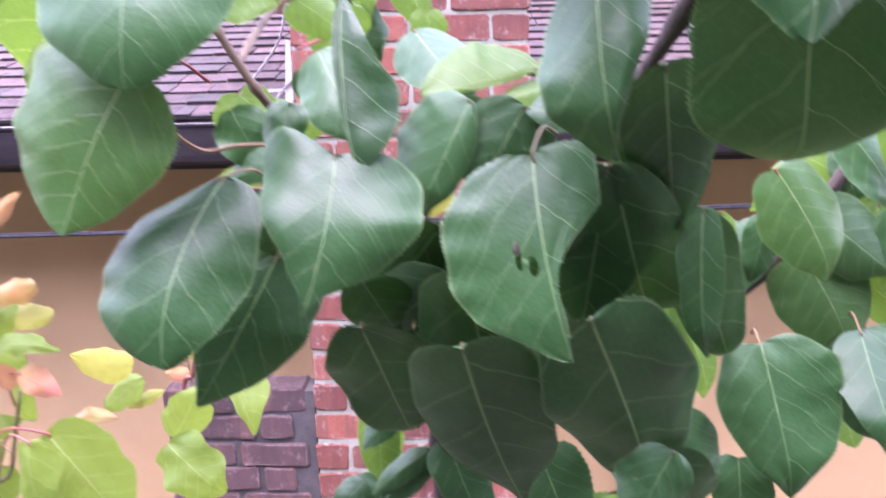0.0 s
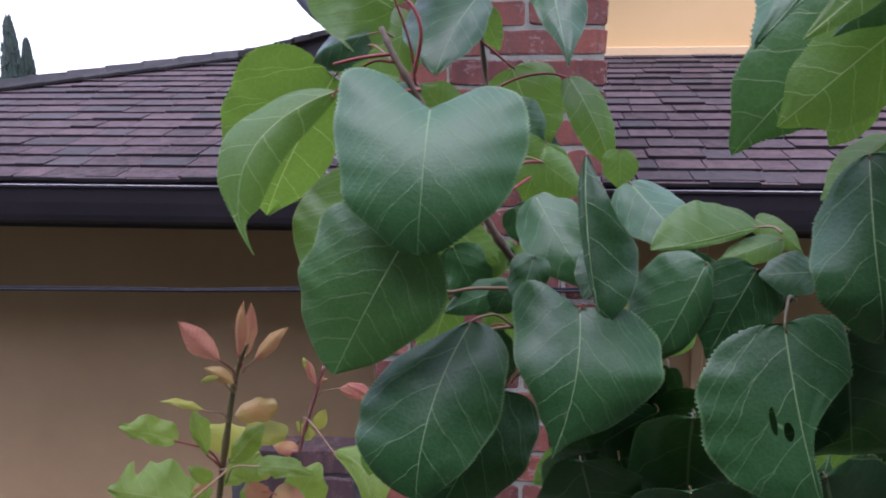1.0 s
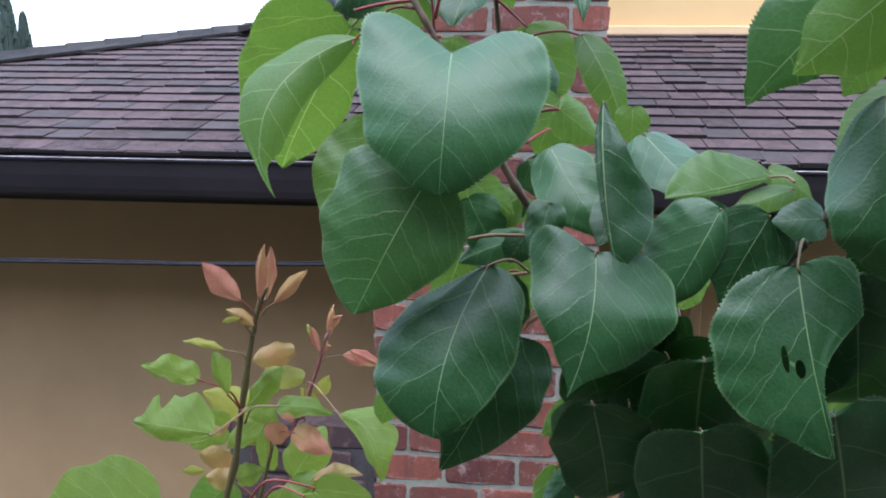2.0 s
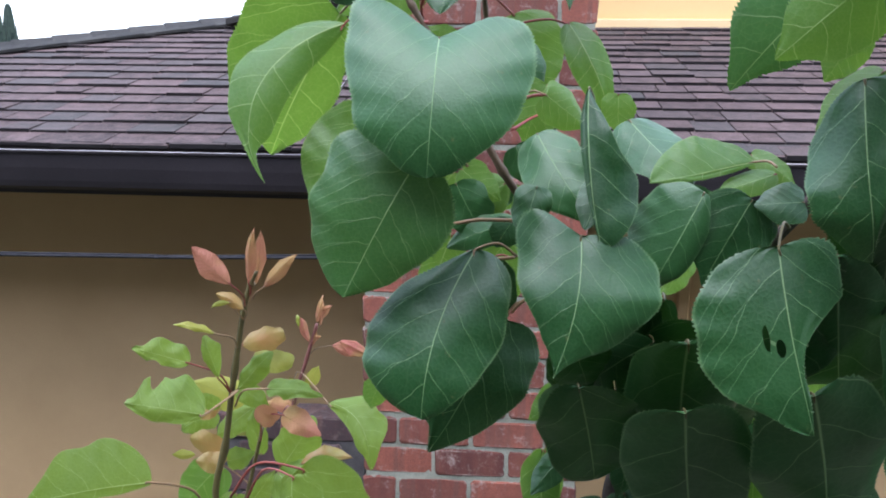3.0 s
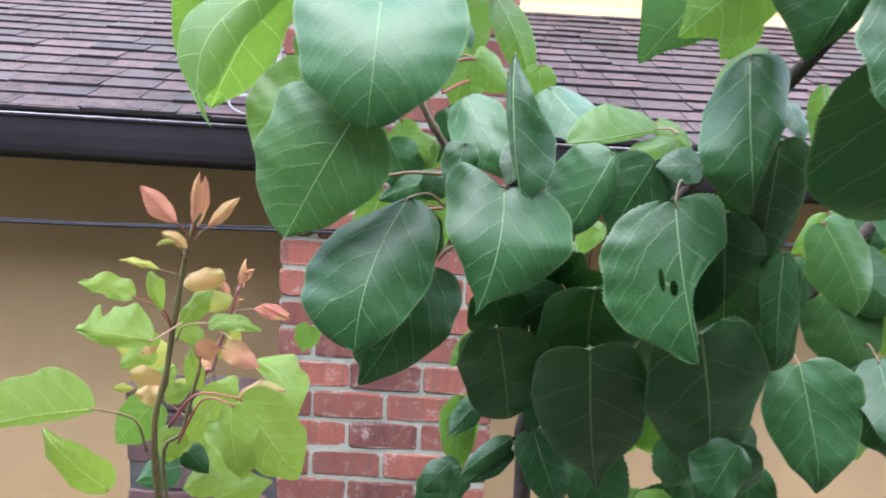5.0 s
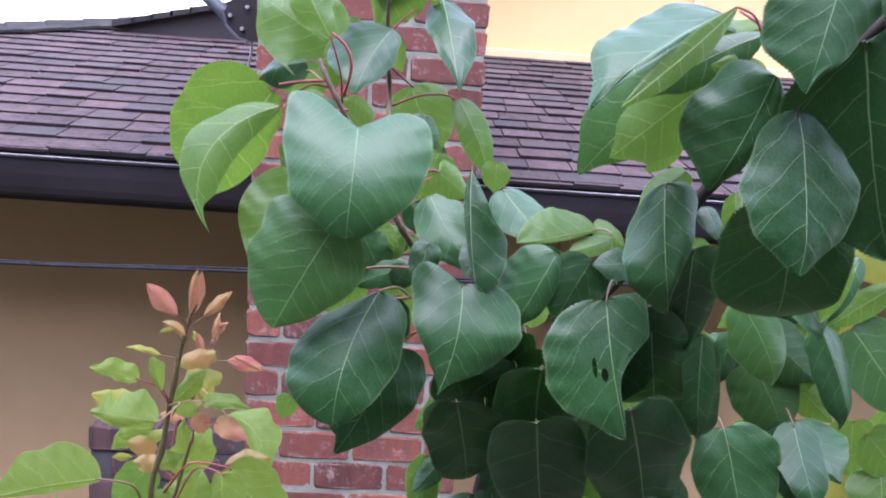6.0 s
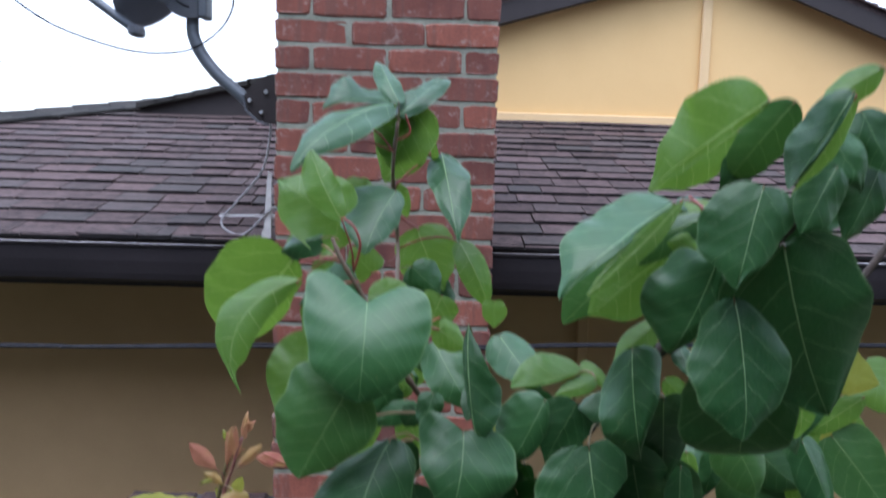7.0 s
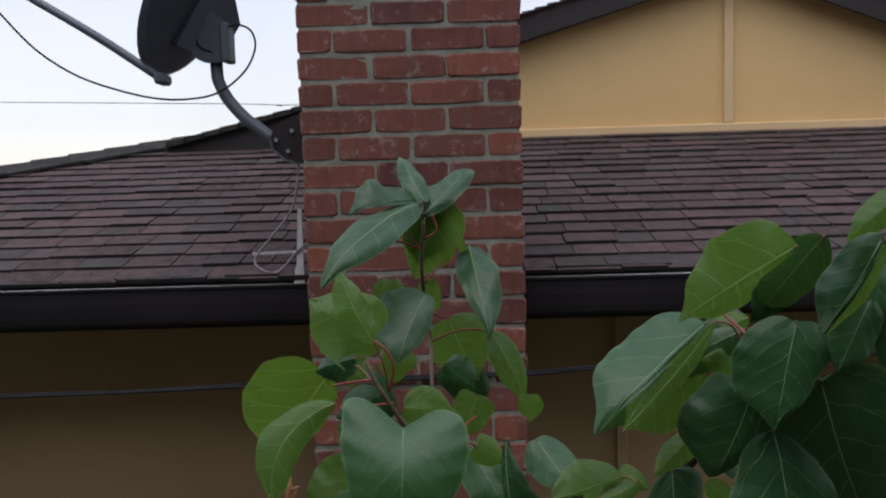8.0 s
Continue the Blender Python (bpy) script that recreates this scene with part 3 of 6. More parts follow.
part("cable", tube([(-0.821, 0.090, 2.812), (-0.794, 0.090, 2.775), (-0.711, 0.090, 2.684), (-0.611, 0.090, 2.615), (-0.508, 0.090, 2.574), (-0.404, 0.090, 2.547), (-0.314, 0.090, 2.541), (-0.230, 0.090, 2.556), (-0.159, 0.090, 2.607), (-0.127, 0.090, 2.665), (-0.132, 0.090, 2.709), (-0.161, 0.090, 2.729), (-0.200, 0.090, 2.726)], 0.0028, 0.0028, 6, 8), CABLE, cord, "", True)
cord = thing("dish_lead", (-0.03, 0.12, 2.36), "grey lead hanging in a loop beside the chimney", "cable")
part("cable", tube([(-0.030, 0.11, 2.375), (-0.032, 0.11, 2.33), (-0.055, 0.12, 2.24), (-0.130, 0.16, 2.155), (-0.175, 0.17, 2.10), (-0.150, 0.15, 2.072), (-0.100, 0.13, 2.07), (-0.040, 0.12, 2.13), (-0.010, 0.12, 2.15)], 0.0030, 0.0030, 6, 8), CORD, cord, "", True)
solid("flashing", prism([(-0.050, 2.075), (-0.030, 2.06), (-0.030, 2.235), (-0.040, 2.24)], "y", 0.125, 0.135), FLASHING, "pale chipped metal flashing beside the chimney", "flashing")
solid("flashing", prism([(-0.056, 2.035), (-0.026, 2.035), (-0.028, 2.090), (-0.050, 2.082)], "y", 0.108, 0.116), FLASHING, "pale blob of sealant on the flashing", "flashing")
solid("flashing", prism([(-0.204, 2.105), (-0.030, 2.108), (-0.030, 2.115), (-0.204, 2.112)], "y", 0.259, 0.267), FLASHING, "thin pale metal strip lying on the shingles", "flashing")

# ---- cables ----
line = thing("house_cable", (0, -0.012, 1.79), "black cable stretched along the wall and over the chimney", "cable")
part("cable", tube([(-5, 0.0, 1.70), (-1.0, -0.008, 1.768), (-0.5, -0.011, 1.776), (0.0, -0.012, 1.790), (0.57, -0.012, 1.799), (1.2, -0.008, 1.822), (5, 0.0, 1.90)], 0.0042, 0.0042, 8, 8), CABLE, line, "", True)
part("cable", tube([(-5, 0.0, 1.708), (-1.0, -0.006, 1.774), (-0.5, -0.009, 1.780), (0.0, -0.010, 1.797), (0.57, -0.011, 1.806), (1.2, -0.008, 1.827), (5, 0.0, 1.905)], 0.0030, 0.0030, 8, 8), CABLE, line, "", True)
line = thing("overhead_wire", (0, 24, 5.5), "thin utility wire against the sky", "cable")
part("cable", tube([(-40, 24, 6.0), (-8, 24, 4.80), (-4, 24, 4.66), (12, 24, 4.9), (40, 24, 6.8)], 0.012, 0.012, 6, 8), CABLE, line)
for x, top in ((-40, 6.2), (40, 7.7)):
    part("pole", tube([(x, 24, -1.3), (x, 24, top / 2), (x, 24, top)], 0.14, 0.11, 10, 4), FENCE, line, "weathered wooden utility pole")

# ---- the apricot tree ----
TREE_FOOT = (0.43, -1.70, 0.0)
tree = thing("apricot_tree", TREE_FOOT, "leafy young apricot tree with dark green heart-shaped leaves", "tree")
part("trunk", tube([(0.43, -1.70, -0.03), (0.425, -1.72, 0.8), (0.434, -1.73, 1.6), (0.4315, -1.735, 2.035), (0.429, -1.735, 2.064)], 0.0058, 0.0024, 10, 10, rough=0.5), BARK, tree, "", True)
branch = tree
part("branch", tube([(0.429, -1.735, 2.060), (0.445, -1.735, 2.101), (0.459, -1.735, 2.136), (0.478, -1.740, 2.163), (0.500, -1.772, 2.208), (0.505, -1.815, 2.237), (0.505, -1.828, 2.244), (0.522, -1.842, 2.267), (0.536, -1.850, 2.284), (0.60, -1.84, 2.40), (0.68, -1.82, 2.54)], 0.0026, 0.0018, 10, 8, rough=0.5, knots=9), BARK, tree, "dark rough branch", True)
part("twig", tube([(0.445, -1.735, 2.101), (0.415, -1.758, 2.150), (0.393, -1.777, 2.180), (0.384, -1.78, 2.194), (0.374, -1.78, 2.212), (0.365, -1.783, 2.228), (0.359, -1.783, 2.238), (0.355, -1.78, 2.246)], 0.0014, 0.0008, 8, 6, knots=6), TWIG, tree, "", True)
part("twig", tube([(0.384, -1.78, 2.194), (0.381, -1.745, 2.204), (0.379, -1.70, 2.218), (0.378, -1.673, 2.233), (0.376, -1.680, 2.254), (0.375, -1.688, 2.275), (0.377, -1.69, 2.298)], 0.0011, 0.0009, 8, 6, knots=6), TWIG, tree, "", True)
part("branch", tube([(0.429, -1.735, 2.055), (0.460, -1.725, 2.068), (0.500, -1.72, 2.088), (0.546, -1.70, 2.114), (0.560, -1.70, 2.133), (0.585, -1.70, 2.17), (0.62, -1.69, 2.22), (0.70, -1.68, 2.33)], 0.0026, 0.0022, 8, 6, rough=0.4), BARK, tree, "", True)
part("twig", tube([(0.546, -1.70, 2.114), (0.566, -1.70, 2.103), (0.585, -1.70, 2.094), (0.616, -1.70, 2.079)], 0.0008, 0.0006, 6, 5), PETIOLE, tree, "thin reddish twig", True)
shoot = tree
part("shoot_stem", tube([(0.36, -1.73, 1.70), (0.315, -1.78, 1.95), (0.302, -1.79, 2.07), (0.306, -1.79, 2.106), (0.311, -1.79, 2.137), (0.314, -1.79, 2.151), (0.317, -1.79, 2.158)], 0.0014, 0.0006, 8, 6, knots=5), GREEN_STEM, tree, "olive green upright young shoot", True)
part("shoot_stem", tube([(0.330, -1.77, 1.90), (0.302, -1.78, 2.055), (0.308, -1.78, 2.081), (0.314, -1.78, 2.105)], 0.0008, 0.0006, 6, 6), GREEN_STEM, tree, "", True)
part("twig", tube([(0.425, -1.72, 1.2), (0.36, -1.73, 1.5), (0.345, -1.745, 1.62), (0.36, -1.73, 1.70)], 0.006, 0.003, 6, 6), BARK, tree, "", True)
far_shoot = thing("apricot_shoot", (0.19, -1.35, 0), "thin red young shoot with small new leaves", "plant")
part("shoot_stem", tube([(0.19, -1.35, -0.02), (0.185, -1.352, 1.2), (0.187, -1.35, 1.85), (0.201, -1.35, 1.939), (0.212, -1.35, 1.976), (0.223, -1.35, 2.012)], 0.0026, 0.0013, 7, 8, knots=6), RED_STEM, far_shoot, "", True)

for red, line in ((1, [(0.3643, -1.782, 2.2338), (0.3667, -1.785, 2.2438), (0.3645, -1.785, 2.2508), (0.3595, -1.783, 2.255)]),
                  (1, [(0.3594, -1.782, 2.2389), (0.35, -1.782, 2.2379), (0.3414, -1.78, 2.2363)]),
                  (1, [(0.3663, -1.783, 2.2291), (0.356, -1.785, 2.2286), (0.3452, -1.79, 2.2295)]),
                  (1, [(0.379, -1.673, 2.2317), (0.3909, -1.675, 2.237), (0.4021, -1.678, 2.2386), (0.4104, -1.679, 2.2367)]),
                  (1, [(0.3762, -1.685, 2.2651), (0.3844, -1.68, 2.274), (0.3919, -1.675, 2.279)]),
                  (1, [(0.3744, -1.688, 2.2833), (0.3646, -1.685, 2.2869), (0.3564, -1.685, 2.2882)]),
                  (1, [(0.3768, -1.69, 2.2886), (0.3834, -1.69, 2.2928), (0.381, -1.69, 2.3016)]),
                  (1, [(0.3752, -1.69, 2.2828), (0.3686, -1.688, 2.2908), (0.3621, -1.685, 2.2954)]),
                  (1, [(0.3754, -1.68, 2.2516), (0.3818, -1.675, 2.2465), (0.3887, -1.662, 2.2413)]),
                  (0, [(0.3916, -1.775, 2.1727), (0.3809, -1.776, 2.1727), (0.3711, -1.778, 2.1721), (0.366, -1.795, 2.183), (0.3634, -1.81, 2.1927)]),
                  (0, [(0.3919, -1.775, 2.1614), (0.3854, -1.78, 2.1617), (0.3797, -1.788, 2.1639)]),
                  (1, [(0.3907, -1.76, 2.2072), (0.3955, -1.775, 2.2092), (0.3994, -1.78, 2.2096)]),
                  (1, [(0.3898, -1.735, 2.1976), (0.3975, -1.72, 2.2016), (0.4058, -1.71, 2.2032)]),
                  (1, [(0.4943, -1.825, 2.2619), (0.4916, -1.82, 2.2652), (0.4885, -1.815, 2.2684)]),
                  (0, [(0.397, -1.775, 2.1495), (0.3933, -1.775, 2.1466), (0.3916, -1.775, 2.144)])):
    part("petiole", tube(line, 0.00058, 0.00045, 8, 6), PETIOLE if red else PETIOLE_PALE, tree, "", True)

LOOKS = {"k": LEAF_MID, "o": LEAF_ORANGE, "m": LEAF_MATURE, "c": LEAF_MATURE, "b": LEAF_MATURE, "n": LEAF_FRESH, "w": LEAF_LIGHT, "heart": LEAF_MATURE, "holed": LEAF_MATURE, "big": LEAF_MATURE, "l": LEAF_LIGHT, "y": LEAF_YELLOW, "r": LEAF_RED}
leaf_count = [0]
STEMS = [(ob.parent.name, v.co.copy()) for ob in scene.objects if ob.parent and ob.name.split(".")[0] in ("trunk", "branch", "twig", "shoot_stem") for v in list(ob.data.vertices)[::8]]


SHAPES = {
    "heart": dict(lobe_l=1.1, lobe_r=0.85, wide_l=0.30, wide_r=0.30, rise_l=0.42, rise_r=0.42, fall_l=0.50, fall_r=0.48, point=0.12, curl_l=0.35, curl_r=0.35, ripple=0.010, lumps=0.007, twist=0.0, hook=0.1),
    "b": dict(lobe_l=0.6, lobe_r=0.6, ripple=0.03, lumps=0.02),
    "k": dict(lobe_l=0.6, lobe_r=0.8, ripple=0.02, lumps=0.014, twist=0.0),
    "n": dict(ripple=0.07, lumps=0.06, hook=0.5),
    "c": dict(ripple=0.08, waves=1.7, lumps=0.05),
    "w": dict(ripple=0.06, waves=1.7, lumps=0.04),
}
LEAF_NAMES = {"r": "reddish new leaf", "o": "orange-tinged young leaf", "n": "fresh green leaf with an uneven edge", "y": "yellow-green leaf", "holed": "dark green leaf with chewed holes", "l": "light green leaf", "w": "light green leaf with a wavy edge"}


def leaf(parent, kind, base, tip, width, normal, fold, bend, stalk=None, coarse=False, holes=(), bites=(), **own):
    """A leaf from its base to its tip: a toothed ovate blade whose two halves may differ.

    left, right: shares of the width; wide, rise, fall: where a half is widest and how it swells and tapers;
    lobe: how far it reaches back past the base; curl: how far its margin turns away, in radians; crook: how far the tip hooks sideways."""
    leaf_count[0] += 1
    rng = random.Random(leaf_count[0])
    base, tip, normal = Vector(base), Vector(tip), Vector(normal).normalized()
    length = (tip - base).length
    along = (tip - base) / length
    across = normal.cross(along).normalized()
    up = along.cross(across)
    slim = kind in ("r", "y", "o") and width < 0.5 * length
    w, lobe, fall = rng.uniform(0.34, 0.46), rng.uniform(0.25, 0.75), rng.uniform(0.62, 0.95)
    g = dict(left=0.5, right=0.5, wide_l=w, wide_r=w + rng.uniform(-0.04, 0.04), rise_l=0.55, rise_r=0.55, fall_l=fall, fall_r=fall,
             lobe_l=lobe, lobe_r=lobe * rng.uniform(0.7, 1.2), point=rng.uniform(0.10, 0.40), curl_l=rng.uniform(-0.1, 0.6), curl_r=rng.uniform(-0.1, 0.6),
             fold_l=fold, fold_r=fold, ripple=rng.uniform(0.03, 0.07), waves=rng.uniform(0.9, 2.0), lumps=0.03, twist=rng.uniform(-0.25, 0.25), hook=rng.uniform(-0.2, 0.6), sway=rng.uniform(-0.03, 0.03), crook=0.0)
    if slim:
        g.update(wide_l=0.48, wide_r=0.48, rise_l=0.85, rise_r=0.85, fall_l=0.95, fall_r=0.95, lobe_l=0.0, lobe_r=0.0, point=0.0, ripple=0.05, lumps=0.07)
    g.update(SHAPES.get(kind, {}))
    g.update(own)
    seed = leaf_count[0] * 1.7
    rows, cols = (40, 4) if length < 0.016 else (54, 4) if coarse else (168, 8)
    if holes:
        rows, cols = 144, 28
    ragged = 0.22 if parent is not tree or kind in ("r", "y", "n", "o") else 0.13
    ph = rng.uniform(0, 6)
    bm = bmesh.new()
    layer, rim = bm.loops.layers.uv.new("UVMap"), bm.loops.layers.uv.new("rim")
    grid, flat, saw = [], {}, (0.6, 0.0, -0.5)
    for i in range(rows + 1):
        u = i / rows
        line = {}
        taper = min(1.0, max(0.0, (u - 0.74) / 0.18))
        lift = bend * length * 1.8 * u * (1 - u) - g["hook"] * length * 4 * max(0.0, u - 0.72) ** 2
        for sign, k in ((-1, "l"), (1, "r")):
            wide = g["wide_" + k]
            if u < wide:
                half = math.sin(1.5708 * u / wide) ** g["rise_" + k]
            else:
                half = max(0.0, math.cos(1.5708 * (u - wide) / (1 - wide))) ** g["fall_" + k]
            half *= width * (g["left"] if sign < 0 else g["right"])
            half *= 1 - g["point"] * taper * taper * (3 - 2 * taper)
            half *= 1 + ragged * noise.noise(Vector((u * 5, 6.0 + 3 * sign, seed)))
            for where, middle, spread, deep in bites:
                if where == sign:
                    half *= 1 - deep * max(0.0, 1 - ((u - middle) / spread) ** 2)
            half += 0.010 * width * (1 - u) ** 0.5 * u ** 0.1
            x, h, s = 0.0, 0.0, 0.0
            for j in range(cols + 1):
                f = j / cols
                if j:
                    ds = half / cols
                    if j == cols and 0 < i < rows:
                        ds += min(0.022 * width, 0.00062) * saw[i % 3] * (0.8 + 1.6 * noise.noise(Vector((i * 0.21, 2.5 * sign, seed))))
                    th = 0.9 * g["fold_" + k] + g["curl_" + k] * f ** 1.6
                    x, h, s = x + math.cos(th) * ds, h - math.sin(th) * ds, s + ds
                elif sign > 0:
                    continue
                rel = max(0.0, s) / (0.5 * width)
                back = g["lobe_" + k] * 0.5 * width * rel ** 1.2 * (1 - u) ** 2
                z = h + lift + g["ripple"] * width * rel ** 1.3 * math.sin(ph + g["waves"] * 6.283 * u + (0.9 if sign > 0 else 0.0))
                z += 0.006 * width * rel ** 3 * math.sin(ph * 2 + 37 * u) + sign * g["twist"] * s * u
                z += g["lumps"] * width * (noise.noise(Vector((u * 2.2, sign * f * 1.6, seed * 1.8))) + 0.3 * noise.noise(Vector((u * 7, sign * f * 4, seed))))
                sway = g["sway"] * length * 4 * u * (1 - u) + g["crook"] * length * (max(0.0, u - 0.82) / 0.18) ** 2
                v = bm.verts.new(base + along * (u * length - back) + across * (sign * x + sway) + up * z)
                flat[v] = (u - back / length, sign * s / length, f, seed)
                line[sign * j] = v
        grid.append([line[j] for j in range(-cols, cols + 1)])
    gone, kept = set(), set()
    for i in range(rows):
        for j in range(2 * cols):
            q = (grid[i][j], grid[i][j + 1], grid[i + 1][j + 1], grid[i + 1][j])
            uu, vv = sum(flat[v][0] for v in q) / 4, sum(flat[v][1] for v in q) / 4
            if any(((uu - a) / c) ** 2 + ((vv - b) / e) ** 2 < 1 for a, b, c, e in holes):
                gone.update(q)
                continue
            kept.update(q)
            face = bm.faces.new(q)
            face.smooth = True
            for loop in face.loops:
                loop[layer].uv = flat[loop.vert][:2]
                loop[rim].uv = flat[loop.vert][2:]
    for v in gone & kept:
        # round off the chewed edge
        uu, vv = flat[v][:2]
        a, b, c, e = min(holes, key=lambda o: ((uu - o[0]) / o[2]) ** 2 + ((vv - o[1]) / o[3]) ** 2)
        k = (1 + 0.12 * noise.noise(Vector((uu * 60, vv * 60, 3)))) / math.sqrt(((uu - a) / c) ** 2 + ((vv - b) / e) ** 2) - 1
        v.co += (along * (uu - a) + across * (vv - b)) * k * length
        for loop in v.link_loops:
            loop[rim].uv = (1.0, seed)
    for v in gone - kept:
        bm.verts.remove(v)
    bmesh.ops.remove_doubles(bm, verts=bm.verts, dist=1e-6)
    ob = part("leaf", bm, LOOKS[kind], parent, LEAF_NAMES.get(kind, ""))
    r = max(0.00024, min(0.00042, 0.007 * length + 0.00018))
    if stalk is None:
        reach = base - along * 0.004 - normal * 0.010
        near = min((q for p, q in STEMS if p == parent.name), key=lambda q: (q - reach).length)
        short = base - normal * min(0.12 * length, 0.004) + along * 0.06 * length
        way = near - base
        end = near if way.length < 0.014 and way.normalized().dot(along) < 0.3 and way.normalized().dot(normal) < 0.0 else short
        mid = (base + end) / 2 - normal * 0.15 * (end - base).length
    else:
        end = Vector(stalk)
        mid = (base + end) / 2 - along * 0.12 * (end - base).length + Vector((0, 0, 0.10 * (end - base).length))
    part("petiole", tube([end, mid, base, base + along * 0.05 * length], r * 1.1, r * 0.6, 6, 5), GREEN_STEM if kind == "holed" or stalk is None and LOOKS[kind] is LEAF_MATURE else PETIOLE_PALE if rng.random() < (0.75 if kind in "nyobm" else 0.35) else PETIOLE, ob, "", True)
    return ob


# leaves, one by one
leaf(branch, 'heart', (0.3710, -1.8000, 2.2240), (0.3700, -1.8190, 2.1900), 0.0495, (0, -0.87, 0.49), 0.02, 0.36, left=0.51, right=0.49)
leaf(branch, 'k', (0.3651, -1.8060, 2.1909), (0.3464, -1.8060, 2.1554), 0.0386, (-0.07, -1, 0.05), 0.04, 0.16, stalk=(0.3779, -1.7850, 2.1895), left=0.58, right=0.42, wide_l=0.33, wide_r=0.42, fall_l=0.48, fall_r=1.0, rise_l=0.42, rise_r=0.5, lobe_l=0.5, lobe_r=0.8, curl_l=0.4, curl_r=0.3, point=0.05)
leaf(branch, 'w', (0.3421, -1.7800, 2.2290), (0.3185, -1.7950, 2.1864), 0.0194, (-0.15, -0.97, 0.2), 0.12, 0.12, stalk=(0.3589, -1.7820, 2.2367), left=0.52, right=0.48, sway=-0.22, wide_l=0.5, rise_l=0.55, fall_l=0.6, wide_r=0.5, rise_r=0.6, fall_r=0.8, lobe_l=0.3, lobe_r=0.1, curl_l=0.2, curl_r=0.9, point=0.6, hook=0.0, waves=1.2, ripple=0.05, twist=0.0, crook=0.08)
leaf(branch, 'l', (0.3348, -1.7530, 2.2341), (0.2999, -1.7180, 2.1857), 0.0406, (0.1, -0.93, -0.3), 0.06, 0.1, stalk=(0.3589, -1.7820, 2.2364), left=0.69, right=0.31, wide_l=0.42, wide_r=0.45, rise_l=0.42, rise_r=0.5, fall_l=0.65, fall_r=0.8, lobe_l=0.6, lobe_r=0.3, point=0.3, curl_l=0.2, curl_r=0.1, ripple=0.03)
leaf(branch, 'l', (0.3510, -1.7800, 2.2010), (0.3340, -1.7850, 2.1750), 0.0220, (0.07, -0.99, 0.15), 0.05, 0.1, left=0.69, right=0.31, wide_l=0.42, rise_l=0.42, fall_l=0.7, lobe_l=0.55, lobe_r=0.4, curl_l=0.2, curl_r=0.2, point=0.1)
leaf(branch, 'b', (0.4100, -1.7950, 2.1720), (0.4030, -1.8100, 2.1360), 0.0416, (0.05, -0.92, 0.4), -0.06, 0.2, left=0.47, right=0.53, wide_l=0.2, wide_r=0.4, fall_l=1.3, fall_r=1.5, rise_l=0.4, rise_r=0.42, lobe_l=0.65, lobe_r=0.5, curl_l=0.5, curl_r=0.5, point=0.35, ripple=0.06, waves=1.5, sway=0.05, hook=0.0)
leaf(branch, 'holed', (0.4564, -1.8140, 2.1740), (0.4640, -1.8290, 2.1314), 0.0360, (-0.12, -0.95, 0.27), 0.04, 0.1, stalk=(0.4629, -1.8000, 2.1766), left=0.62, right=0.38, wide_l=0.5, rise_l=0.55, fall_l=0.58, wide_r=0.23, rise_r=0.5, fall_r=1.5, lobe_l=0.35, lobe_r=0.5, point=0.35, curl_l=0.25, curl_r=0.25, ripple=0.02, lumps=0.015, twist=0.0, sway=-0.03, hook=0.1, bites=((1, 0.66, 0.3, 0.85),), holes=((0.475, -0.125, 0.075, 0.017), (0.535, -0.062, 0.05, 0.024)))
leaf(branch, 'b', (0.3811, -1.7900, 2.1665), (0.3681, -1.8120, 2.1240), 0.0380, (-0.05, -0.97, 0.2), 0.04, 0.12, stalk=(0.3927, -1.7850, 2.1637), left=0.56, right=0.44, wide_l=0.74, rise_l=0.9, fall_l=0.42, wide_r=0.45, rise_r=0.45, fall_r=0.65, lobe_l=0.0, lobe_r=0.3, curl_l=0.45, curl_r=0.25, point=0.1, sway=-0.06)
leaf(branch, 'm', (0.3890, -1.7750, 2.1420), (0.3680, -1.7900, 2.1040), 0.0292, (0.16, -0.97, 0.1), 0.08, 0.12, stalk=(0.3950, -1.7750, 2.1480), left=0.38, right=0.62, wide_r=0.32, wide_l=0.4, fall_r=0.8, fall_l=0.9, rise_r=0.45, lobe_r=0.5, lobe_l=0.2, curl_r=0.3, curl_l=0.3, point=0.2)
leaf(branch, 'b', (0.4430, -1.7900, 2.1840), (0.4290, -1.7900, 2.1550), 0.0226, (-0.4, -0.88, 0.25), 0.08, 0.15, left=0.72, right=0.28, wide_l=0.5, rise_l=0.45, fall_l=0.7, wide_r=0.5, rise_r=0.5, fall_r=0.8, lobe_l=0.3, lobe_r=0.1, curl_l=0.3, curl_r=0.7)
leaf(branch, 'c', (0.4115, -1.7800, 2.2119), (0.4153, -1.7970, 2.1684), 0.0142, (-0.39, -0.87, 0.29), 0.12, 0.08, left=0.15, right=0.85, wide_r=0.7, rise_r=1.2, fall_r=0.6, wide_l=0.3, fall_l=1.2, lobe_l=0.0, lobe_r=0.0, curl_r=0.7, curl_l=-0.5, point=0.1, ripple=0.12, waves=1.3, sway=-0.02)
leaf(branch, 'm', (0.3980, -1.7450, 2.1970), (0.4140, -1.7650, 2.1730), 0.0220, (-0.24, -0.74, 0.62), 0.02, 0.12, left=0.54, right=0.46, rise_l=0.4, rise_r=0.4, fall_l=0.55, fall_r=0.55, wide_l=0.45, wide_r=0.45, lobe_l=0.1, lobe_r=0.1, curl_l=0.2, curl_r=0.2)
leaf(branch, 'm', (0.4200, -1.7700, 2.1870), (0.4120, -1.7800, 2.1710), 0.0111, (-0.1, -0.8, 0.58), 0.05, 0.1, left=0.57, right=0.43, rise_l=0.45, fall_l=0.6, fall_r=0.6)
